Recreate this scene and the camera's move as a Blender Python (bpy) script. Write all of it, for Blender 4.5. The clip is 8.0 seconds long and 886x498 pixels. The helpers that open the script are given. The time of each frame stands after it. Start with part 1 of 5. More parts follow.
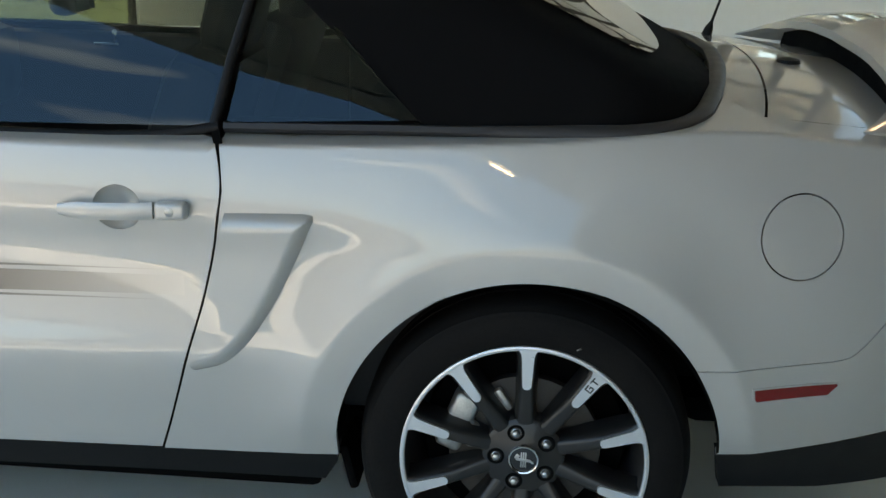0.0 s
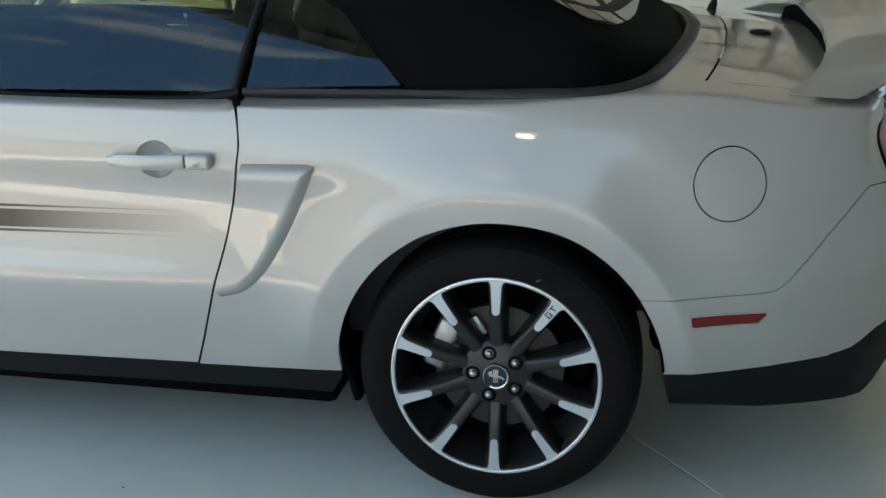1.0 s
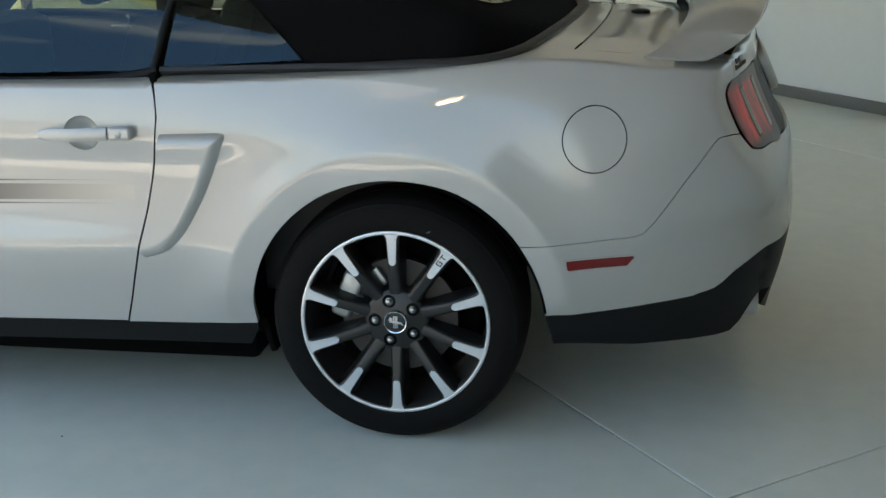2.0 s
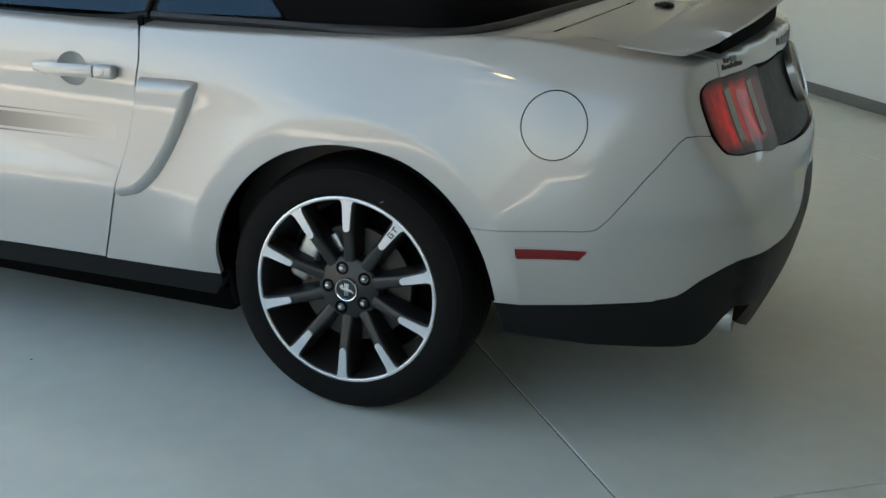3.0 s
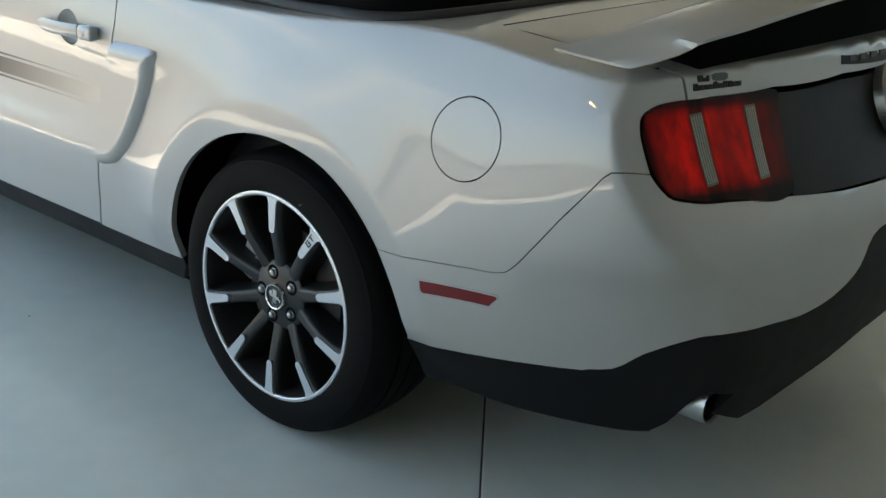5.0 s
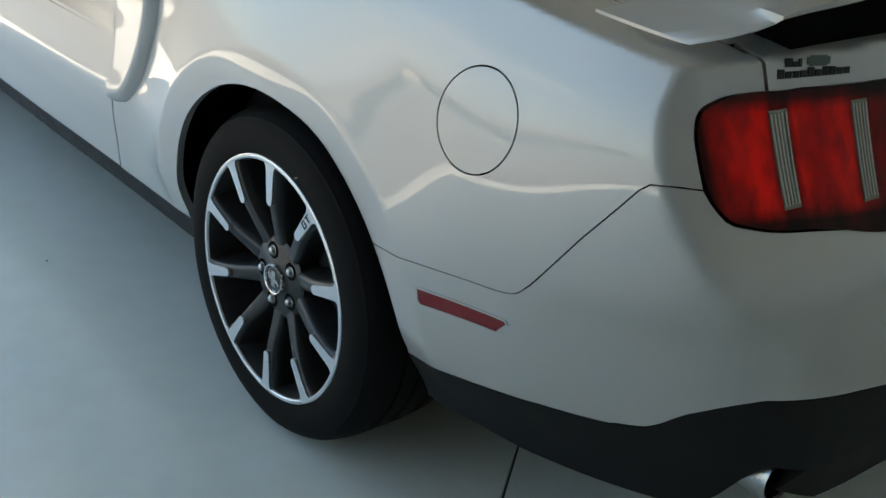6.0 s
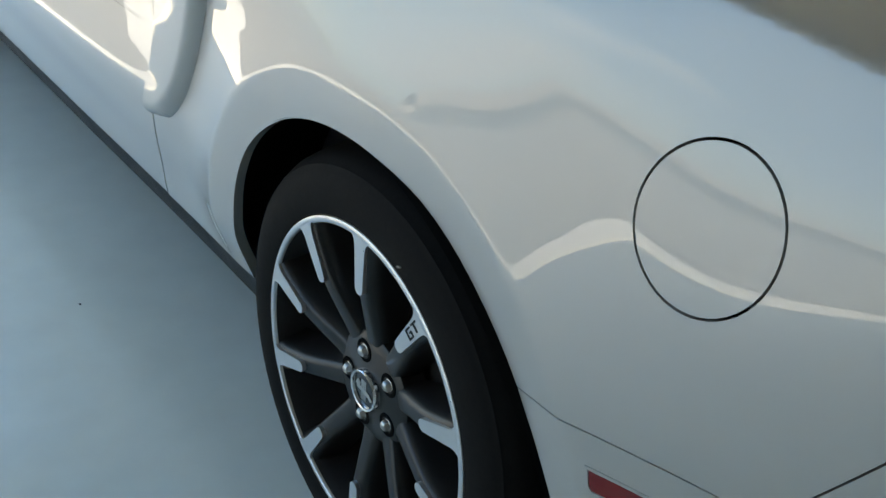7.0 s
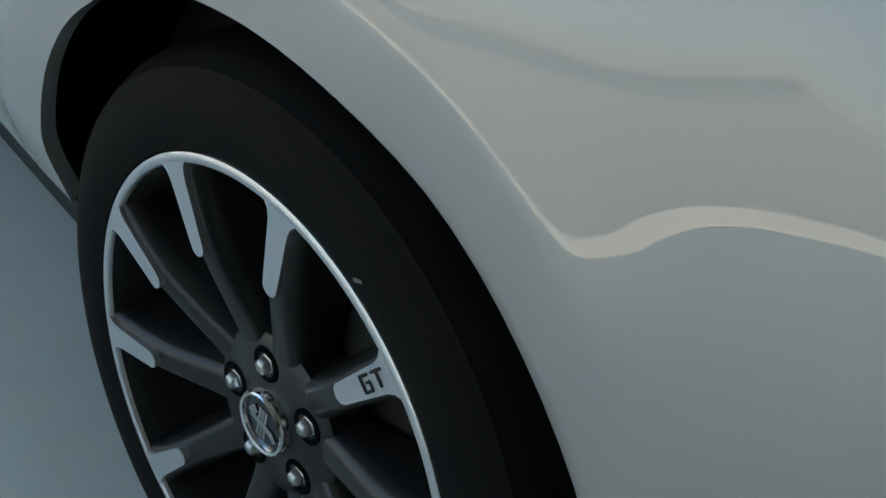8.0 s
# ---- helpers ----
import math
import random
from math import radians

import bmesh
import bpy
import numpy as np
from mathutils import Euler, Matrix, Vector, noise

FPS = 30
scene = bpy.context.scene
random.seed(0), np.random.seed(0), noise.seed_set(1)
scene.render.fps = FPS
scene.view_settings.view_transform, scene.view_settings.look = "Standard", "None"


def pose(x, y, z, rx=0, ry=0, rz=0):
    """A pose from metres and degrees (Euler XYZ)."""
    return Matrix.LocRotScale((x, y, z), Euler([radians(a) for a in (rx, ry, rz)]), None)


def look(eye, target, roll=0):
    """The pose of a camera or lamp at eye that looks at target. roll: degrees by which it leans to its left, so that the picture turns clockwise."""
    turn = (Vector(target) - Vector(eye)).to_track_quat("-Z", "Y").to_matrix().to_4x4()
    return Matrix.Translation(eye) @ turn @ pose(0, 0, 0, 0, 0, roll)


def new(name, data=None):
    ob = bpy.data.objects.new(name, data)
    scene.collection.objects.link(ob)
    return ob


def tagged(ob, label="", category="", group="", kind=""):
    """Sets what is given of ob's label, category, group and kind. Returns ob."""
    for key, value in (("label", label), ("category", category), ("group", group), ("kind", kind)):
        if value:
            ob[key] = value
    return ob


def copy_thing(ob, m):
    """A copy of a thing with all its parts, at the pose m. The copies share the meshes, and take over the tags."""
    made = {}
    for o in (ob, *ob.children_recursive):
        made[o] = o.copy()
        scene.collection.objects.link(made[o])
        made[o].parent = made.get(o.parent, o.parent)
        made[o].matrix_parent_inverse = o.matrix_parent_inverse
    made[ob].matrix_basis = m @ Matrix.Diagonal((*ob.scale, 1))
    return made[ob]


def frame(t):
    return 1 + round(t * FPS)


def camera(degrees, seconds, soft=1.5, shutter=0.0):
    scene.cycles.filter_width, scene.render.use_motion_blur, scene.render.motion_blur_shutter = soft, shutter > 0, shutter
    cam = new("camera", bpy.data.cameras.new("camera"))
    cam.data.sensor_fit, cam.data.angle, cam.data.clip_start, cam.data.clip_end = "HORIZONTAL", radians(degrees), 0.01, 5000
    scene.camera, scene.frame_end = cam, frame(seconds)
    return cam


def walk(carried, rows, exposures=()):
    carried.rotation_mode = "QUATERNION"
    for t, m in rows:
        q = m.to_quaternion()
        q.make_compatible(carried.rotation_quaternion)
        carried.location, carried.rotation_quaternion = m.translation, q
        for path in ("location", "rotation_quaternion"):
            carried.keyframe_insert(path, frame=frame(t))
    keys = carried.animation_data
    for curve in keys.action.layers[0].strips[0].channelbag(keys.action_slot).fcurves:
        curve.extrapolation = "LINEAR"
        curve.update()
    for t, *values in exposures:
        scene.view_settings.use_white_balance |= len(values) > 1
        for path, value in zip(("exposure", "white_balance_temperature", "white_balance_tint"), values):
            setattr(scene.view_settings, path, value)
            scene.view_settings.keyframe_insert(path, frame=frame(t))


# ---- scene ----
cam = camera(41.6, 8.0)
PATH = [
    (0, (-0.005, -2.048, 1.399), (-0.155, -0.144, 0.806), 1.4),
    (0.5, (0.216, -2.207, 1.377), (-0.12, -0.337, 0.751), 1.7),
    (1, (0.324, -2.404, 1.442), (-0.021, -0.536, 0.817), -0.1),
    (1.5, (0.424, -2.622, 1.385), (0.103, -0.74, 0.789), 1.4),
    (2, (0.588, -2.674, 1.378), (0.263, -0.791, 0.785), -1.3),
    (2.2, (0.683, -2.67, 1.398), (0.312, -0.798, 0.803), -0.6),
    (3.3, (1.242, -2.396, 1.305), (0.514, -0.636, 0.696), 1.0),
    (3.5, (1.322, -2.321, 1.331), (0.515, -0.598, 0.713), -1.6),
    (4, (1.596, -2.126, 1.349), (0.57, -0.531, 0.714), -0.1),
    (4.5, (1.79, -1.915, 1.365), (0.623, -0.44, 0.687), 1.7),
    (4.7, (1.816, -1.795, 1.352), (0.633, -0.324, 0.69), 3.6),
    (5.8, (1.742, -1.108, 1.38), (0.428, 0.144, 0.54), 4.2),
    (6, (1.669, -1.042, 1.354), (0.31, 0.15, 0.497), 5.1),
    (6.5, (1.353, -0.919, 1.317), (0.022, 0.275, 0.421), 5.0),
    (7, (1.063, -0.671, 1.264), (-0.337, 0.372, 0.287), 3.8),
    (7.3, (0.891, -0.551, 1.251), (-0.477, 0.499, 0.238), 6.2),
    (7.5, (0.807, -0.518, 1.227), (-0.547, 0.553, 0.218), 8.1),
    (7.8, (0.632, -0.476, 1.165), (-0.535, 0.729, 0.076), 10.7),
    (8, (0.506, -0.442, 1.092), (-0.482, 0.781, -0.144), 14.2),
]
walk(cam, [(t, look(eye, target, roll)) for t, eye, target, roll in PATH], [(0.0, 2.50, 12500, 19), (4.6, 2.47, 12400, 19), (6.0, 2.42, 11400, 17), (7.5, 2.23, 10900, 15), (8.0, 2.02, 11600, 16)])

# ---- world and light ----
# The room stands 52 degrees askew to the car: E1 runs along its floor joints, E2 across them.
E1, E2 = Vector((0.616, -0.788, 0)), Vector((0.788, 0.616, 0))
ROOM = Matrix(((E1.x, E2.x, 0, 0), (E1.y, E2.y, 0, 0), (0, 0, 1, 0.016), (0, 0, 0, 1)))

world = bpy.data.worlds.new("sky")
scene.world = world
world.use_nodes = True
wn, wl = world.node_tree.nodes, world.node_tree.links
wn.clear()
sky = wn.new("ShaderNodeTexSky")
sky.sky_type, sky.sun_disc = "NISHITA", False
sky.sun_elevation, sky.sun_rotation = radians(55), radians(-49.1)
sky.ozone_density, sky.dust_density = 6.0, 0.0
w_co = wn.new("ShaderNodeTexCoord")
w_map = wn.new("ShaderNodeMapping")
w_map.inputs["Scale"].default_value = (1.0, 1.0, 5.0)
w_noise = wn.new("ShaderNodeTexNoise")
w_noise.inputs["Scale"].default_value, w_noise.inputs["Detail"].default_value = 2.2, 6
w_ramp = wn.new("ShaderNodeValToRGB")
w_ramp.color_ramp.elements[0].position, w_ramp.color_ramp.elements[1].position = 0.56, 0.74
w_mix = wn.new("ShaderNodeMixRGB")
w_mix.inputs[2].default_value = (5.2, 6.0, 7.0, 1)
w_bg = wn.new("ShaderNodeBackground")
w_bg.inputs["Strength"].default_value = 0.11
w_out = wn.new("ShaderNodeOutputWorld")
wl.new(w_co.outputs["Generated"], w_map.inputs[0])
wl.new(w_map.outputs[0], w_noise.inputs["Vector"])
wl.new(w_noise.outputs[0], w_ramp.inputs[0])
wl.new(w_ramp.outputs[0], w_mix.inputs[0])
w_deep = wn.new("ShaderNodeMixRGB")
w_deep.blend_type = "MULTIPLY"
w_deep.inputs[0].default_value, w_deep.inputs[2].default_value = 1.0, (0.45, 0.82, 0.95, 1)
wl.new(sky.outputs[0], w_deep.inputs[1])
wl.new(w_deep.outputs[0], w_mix.inputs[1])
# pale haze low over the horizon
w_sep, w_low, w_haze = wn.new("ShaderNodeSeparateXYZ"), wn.new("ShaderNodeMapRange"), wn.new("ShaderNodeMixRGB")
w_low.inputs[1].default_value, w_low.inputs[2].default_value = 0.0, 0.38
w_low.inputs[3].default_value, w_low.inputs[4].default_value = 0.9, 0.0
w_haze.inputs[2].default_value = (1.75, 2.3, 3.15, 1)
wl.new(w_co.outputs["Generated"], w_sep.inputs[0])
wl.new(w_sep.outputs[2], w_low.inputs[0])
wl.new(w_low.outputs[0], w_haze.inputs[0])
wl.new(w_mix.outputs[0], w_haze.inputs[1])
wl.new(w_haze.outputs[0], w_bg.inputs[0])
wl.new(w_bg.outputs[0], w_out.inputs[0])

sun_lamp = bpy.data.lights.new("sun", "SUN")
sun_lamp.energy, sun_lamp.angle, sun_lamp.color = 5.0, radians(0.5), (1.0, 0.985, 0.965)
sun = new("sun", sun_lamp)
sun.matrix_world = look(E2 * -1.9 - E1 * 9.7 + Vector((0, 0, 14.1)), (0, 0, 0))


# ---- materials ----
def material(name, color, rough=0.5, metal=0.0, coat=0.0, vary=0.0, scale=8.0, bump=0.0, bump_scale=200.0, spec=0.5, coat_rough=0.02, coat_ior=1.5):
    m = bpy.data.materials.new(name)
    m.use_nodes = True
    n, l = m.node_tree.nodes, m.node_tree.links
    b = n["Principled BSDF"]
    b.inputs["Base Color"].default_value = (*color, 1)
    b.inputs["Roughness"].default_value = rough
    b.inputs["Metallic"].default_value = metal
    b.inputs["Coat Weight"].default_value = coat
    b.inputs["Coat Roughness"].default_value = coat_rough
    b.inputs["Coat IOR"].default_value = coat_ior
    b.inputs["Specular IOR Level"].default_value = spec
    co = n.new("ShaderNodeTexCoord")
    if vary:
        big, fine = n.new("ShaderNodeTexNoise"), n.new("ShaderNodeTexNoise")
        big.inputs["Scale"].default_value, big.inputs["Detail"].default_value = scale, 5
        fine.inputs["Scale"].default_value, fine.inputs["Detail"].default_value = scale * 14, 3
        add = n.new("ShaderNodeMath")
        add.operation = "ADD"
        ramp = n.new("ShaderNodeValToRGB")
        ramp.color_ramp.elements[0].position, ramp.color_ramp.elements[1].position = 0.3, 0.7
        ramp.color_ramp.elements[0].color = (*[c * (1 - vary) for c in color], 1)
        ramp.color_ramp.elements[1].color = (*[min(1, c * (1 + vary)) for c in color], 1)
        half = n.new("ShaderNodeMath")
        half.operation, half.inputs[1].default_value = "MULTIPLY", 0.5
        l.new(co.outputs["Object"], big.inputs["Vector"])
        l.new(co.outputs["Object"], fine.inputs["Vector"])
        l.new(big.outputs[0], add.inputs[0])
        l.new(fine.outputs[0], add.inputs[1])
        l.new(add.outputs[0], half.inputs[0])
        l.new(half.outputs[0], ramp.inputs[0])
        l.new(ramp.outputs[0], b.inputs["Base Color"])
        rr = n.new("ShaderNodeMapRange")
        rr.inputs[3].default_value, rr.inputs[4].default_value = max(0.02, rough * 0.8), min(1, rough * 1.2)
        l.new(big.outputs[0], rr.inputs[0])
        l.new(rr.outputs[0], b.inputs["Roughness"])
    if bump:
        g, bp = n.new("ShaderNodeTexNoise"), n.new("ShaderNodeBump")
        g.inputs["Scale"].default_value, g.inputs["Detail"].default_value = bump_scale, 3
        bp.inputs["Strength"].default_value, bp.inputs["Distance"].default_value = bump, 0.002
        l.new(co.outputs["Object"], g.inputs["Vector"])
        l.new(g.outputs[0], bp.inputs["Height"])
        l.new(bp.outputs[0], b.inputs["Normal"])
    return m


def glass_material(name, tint, gloss=(1, 1, 1)):
    """A thin pane: tinted, clear, with a Fresnel mirror on it."""
    m = bpy.data.materials.new(name)
    m.use_nodes = True
    n, l = m.node_tree.nodes, m.node_tree.links
    n.clear()
    out, mix = n.new("ShaderNodeOutputMaterial"), n.new("ShaderNodeMixShader")
    tr, gl, fr = n.new("ShaderNodeBsdfTransparent"), n.new("ShaderNodeBsdfGlossy"), n.new("ShaderNodeFresnel")
    tr.inputs[0].default_value = (*tint, 1)
    gl.inputs["Color"].default_value, gl.inputs["Roughness"].default_value = (*gloss, 1), 0.0
    fr.inputs[0].default_value = 1.62
    l.new(fr.outputs[0], mix.inputs[0])
    l.new(tr.outputs[0], mix.inputs[1])
    l.new(gl.outputs[0], mix.inputs[2])
    l.new(mix.outputs[0], out.inputs[0])
    return m


PAINT = material("silver_paint", (0.53, 0.525, 0.505), 0.48, 0.42, 1.0, 0.015, 900, coat_ior=1.65)
FLOOR = material("epoxy_floor", (0.82, 0.86, 0.785), 0.19, 0, 0.0, 0.05, 0.9, 0.03, 60)
JOINT = material("joint_filler", (0.06, 0.065, 0.065), 0.6)
WALL = material("white_wall_paint", (0.77, 0.81, 0.80), 0.6, vary=0.02, scale=1.5, bump=0.1, bump_scale=150)
CEIL = material("ceiling_paint", (0.25, 0.255, 0.232), 0.8, vary=0.02, scale=1.2)
BASEB = material("grey_baseboard", (0.16, 0.165, 0.16), 0.5, vary=0.08, scale=3)
TYRE = material("tyre_rubber", (0.0095, 0.009, 0.0088), 0.72, vary=0.3, scale=12, bump=0.15, bump_scale=90, spec=0.10)
BLACK = material("black_plastic", (0.007, 0.007, 0.0075), 0.5, vary=0.15, scale=20, bump=0.15, bump_scale=500, spec=0.22)
TRIM = material("satin_black_trim", (0.030, 0.030, 0.032), 0.5, vary=0.1, scale=25)
LINER = material("wheel_liner", (0.004, 0.004, 0.004), 0.95, vary=0.2, scale=20, spec=0.05)
FABRIC = material("soft_top_fabric", (0.005, 0.005, 0.0055), 0.95, vary=0.12, scale=30, bump=0.5, bump_scale=900, spec=0.1)
ALLOY_DARK = material("dark_grey_alloy", (0.034, 0.034, 0.034), 0.38, 0.5, 0.2, 0.08, 18)
ALLOY_CUT = material("machined_alloy", (0.72, 0.73, 0.74), 0.30, 0.75, 0.4, 0.03, 60)
BARREL = material("barrel_grey", (0.055, 0.053, 0.053), 0.5, 0.3, vary=0.15, scale=20, spec=0.3)
CAST = material("cast_metal", (0.52, 0.52, 0.50), 0.40, 0.8, vary=0.35, scale=45, bump=0.4, bump_scale=120)
STEEL = material("steel", (0.55, 0.55, 0.54), 0.3, 1.0, vary=0.05, scale=40)
DISC = material("brake_iron", (0.075, 0.070, 0.066), 0.5, 0.7, vary=0.15, scale=30)
CHROME = material("chrome", (0.75, 0.76, 0.77), 0.12, 1.0)
CAP_BLACK = material("cap_black", (0.01, 0.011, 0.012), 0.15, coat=0.5)


def lens_material():
    """Red lens with upright optics, dark towards the bezel, mirrored about the car's middle; streaks of caught light
    are painted in.
    """
    m = material("red_lens_optics_shine", (0.3, 0.004, 0.004), 0.28, 0.9, 0.25)
    n, l = m.node_tree.nodes, m.node_tree.links
    co, sep = n.new("ShaderNodeTexCoord"), n.new("ShaderNodeSeparateXYZ")
    off, dist, wide = n.new("ShaderNodeMath"), n.new("ShaderNodeMath"), n.new("ShaderNodeMapRange")
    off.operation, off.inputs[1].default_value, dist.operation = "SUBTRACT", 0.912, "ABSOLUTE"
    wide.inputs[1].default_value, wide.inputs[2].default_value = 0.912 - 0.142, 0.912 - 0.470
    shine_bands = n.new("ShaderNodeValToRGB")
    ramp = shine_bands.color_ramp
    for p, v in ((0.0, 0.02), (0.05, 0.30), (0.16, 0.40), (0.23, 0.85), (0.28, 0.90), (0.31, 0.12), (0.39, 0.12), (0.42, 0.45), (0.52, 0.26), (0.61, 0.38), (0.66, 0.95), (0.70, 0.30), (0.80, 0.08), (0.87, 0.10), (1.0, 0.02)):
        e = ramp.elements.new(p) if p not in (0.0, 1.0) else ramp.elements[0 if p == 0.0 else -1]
        # brightened, so the glow of light in the lens sits in its colour
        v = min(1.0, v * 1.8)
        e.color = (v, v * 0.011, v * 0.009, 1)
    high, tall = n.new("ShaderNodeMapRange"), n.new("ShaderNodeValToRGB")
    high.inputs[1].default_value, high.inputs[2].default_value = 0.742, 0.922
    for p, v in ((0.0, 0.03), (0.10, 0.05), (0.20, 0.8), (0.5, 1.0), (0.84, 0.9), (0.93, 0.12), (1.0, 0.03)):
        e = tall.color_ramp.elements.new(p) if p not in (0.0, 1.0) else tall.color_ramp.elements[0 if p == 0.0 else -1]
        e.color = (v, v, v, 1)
    fine, mul, mul2 = n.new("ShaderNodeTexNoise"), n.new("ShaderNodeMixRGB"), n.new("ShaderNodeMixRGB")
    stretch = n.new("ShaderNodeMapping")
    stretch.inputs["Scale"].default_value = (30, 40, 16)
    fine.inputs["Scale"].default_value, fine.inputs["Detail"].default_value = 1.0, 3
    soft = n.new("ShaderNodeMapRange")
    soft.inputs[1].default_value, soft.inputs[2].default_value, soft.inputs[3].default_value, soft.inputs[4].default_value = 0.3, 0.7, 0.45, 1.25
    mul.blend_type = mul2.blend_type = "MULTIPLY"
    mul.inputs[0].default_value = mul2.inputs[0].default_value = 1.0
    l.new(co.outputs["Object"], sep.inputs[0])
    l.new(sep.outputs[1], off.inputs[0])
    l.new(off.outputs[0], dist.inputs[0])
    l.new(dist.outputs[0], wide.inputs[0])
    l.new(wide.outputs[0], shine_bands.inputs[0])
    l.new(sep.outputs[2], high.inputs[0])
    l.new(high.outputs[0], tall.inputs[0])
    l.new(shine_bands.outputs[0], mul.inputs[1])
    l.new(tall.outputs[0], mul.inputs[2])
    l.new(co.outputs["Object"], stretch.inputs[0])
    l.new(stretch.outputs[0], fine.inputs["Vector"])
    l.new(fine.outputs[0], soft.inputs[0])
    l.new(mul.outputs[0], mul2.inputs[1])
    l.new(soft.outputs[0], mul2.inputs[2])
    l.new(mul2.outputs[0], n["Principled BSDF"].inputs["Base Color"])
    return m


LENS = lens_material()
CLEAR_STRIP = material("clear_lens_strip", (0.25, 0.25, 0.21), 0.25, 0.4, 0.5, 0.2, 45)
RIB_GREY = material("rib_grey", (0.42, 0.42, 0.38), 0.3, 0.5, 0.5)
MARKER_RED = material("marker_red", (0.30, 0.004, 0.006), 0.22, 0.3, 0.6, 0.15, 60)
PANEL_GREY = material("dark_panel", (0.022, 0.024, 0.023), 0.55, vary=0.1, scale=30, spec=0.3)
LEATHER = material("dark_leather", (0.022, 0.022, 0.023), 0.5, vary=0.15, scale=12, bump=0.3, bump_scale=250)
CONCRETE = material("driveway_concrete", (0.36, 0.425, 0.49), 0.85, vary=0.1, scale=0.8, bump=0.3, bump_scale=40)
ASPHALT = material("road_asphalt", (0.080, 0.095, 0.110), 0.9, vary=0.15, scale=0.6, bump=0.3, bump_scale=60)
SIDING = material("house_siding", (0.34, 0.33, 0.31), 0.8, vary=0.06, scale=0.8)
SHINGLE = material("roof_shingle", (0.16, 0.155, 0.15), 0.9, vary=0.2, scale=3)
LEAVES = material("leaves", (0.06, 0.085, 0.03), 0.7, vary=0.4, scale=0.5)
GRASS = material("grass", (0.055, 0.092, 0.025), 0.9, vary=0.35, scale=0.7)
LAMP_FACE = bpy.data.materials.new("lamp_face")
LAMP_FACE.use_nodes = True
LAMP_FACE.node_tree.nodes["Principled BSDF"].inputs["Emission Color"].default_value = (1.0, 0.86, 0.66, 1)
LAMP_FACE.node_tree.nodes["Principled BSDF"].inputs["Emission Strength"].default_value = 9.0
GLASS = glass_material("car_glass", (0.33, 0.38, 0.355), (0.66, 0.90, 1.0))
BAR_GREY = material("window_bar_grey", (0.05, 0.054, 0.05), 0.5, vary=0.05, scale=5)
PANE = glass_material("window_pane", (0.85, 0.87, 0.86))


# ---- helpers of this scene ----
def mesh_from(name, verts, faces, mat, normals=None, smooth=True, crease=None):
    me = bpy.data.meshes.new(name)
    me.from_pydata([tuple(map(float, v)) for v in verts], [], [tuple(int(i) for i in f) for f in faces])
    me.materials.append(mat)
    if smooth:
        me.polygons.foreach_set("use_smooth", [True] * len(me.polygons))
        if crease:
            me.set_sharp_from_angle(angle=radians(crease))
    if normals is not None:
        me.normals_split_custom_set_from_vertices([tuple(map(float, v)) for v in normals])
    me.update()
    return me


def child(ob, parent):
    if parent is not None:
        ob.parent = parent
    return ob


def part(name, bm, mat, parent=None, label="", smooth=40, m=None):
    """Links a bmesh as one mesh object under a thing or a part."""
    if m is not None:
        bmesh.ops.transform(bm, matrix=m, verts=bm.verts[:])
    me = bpy.data.meshes.new(name)
    bm.to_mesh(me)
    bm.free()
    me.materials.append(mat)
    if smooth:
        me.polygons.foreach_set("use_smooth", [True] * len(me.polygons))
        me.set_sharp_from_angle(angle=radians(smooth))
    ob = child(new(name, me), parent)
    if label:
        tagged(ob, label=label)
    return ob


def box(bm, size, at=(0, 0, 0), m=None, bevel=0.0, seg=2):
    r = bmesh.ops.create_cube(bm, size=1.0)
    vs = r["verts"]
    bmesh.ops.scale(bm, vec=size, verts=vs)
    if bevel:
        es = list({e for v in vs for e in v.link_edges})
        out = bmesh.ops.bevel(bm, geom=es, offset=bevel, segments=seg, affect="EDGES", profile=0.5)
        vs = list({v for f in out["faces"] for v in f.verts} | {v for v in vs if v.is_valid})
    mm = Matrix.Translation(at) @ (m or Matrix())
    bmesh.ops.transform(bm, matrix=mm, verts=vs)
    return vs


def boxed(name, size, at, mat, parent=None, bevel=0.0, m=None, label=""):
    bm = bmesh.new()
    box(bm, size, (0, 0, 0), None, bevel)
    return part(name, bm, mat, parent, label, m=Matrix.Translation(at) @ (m or Matrix()))


def lathe(bm, profile, steps=96, axis_m=None, close=False):
    """Turns (radius, depth) pairs about the y axis."""
    rings = []
    for r, d in profile:
        rings.append([bm.verts.new((r * math.cos(2 * math.pi * k / steps), d, r * math.sin(2 * math.pi * k / steps))) for k in range(steps)])
    n = len(rings)
    for i in range(n if close else n - 1):
        p, q = rings[i], rings[(i + 1) % n]
        for k in range(steps):
            bm.faces.new((p[k], p[(k + 1) % steps], q[(k + 1) % steps], q[k]))
    if axis_m:
        bmesh.ops.transform(bm, matrix=axis_m, verts=[v for r in rings for v in r])
    return rings


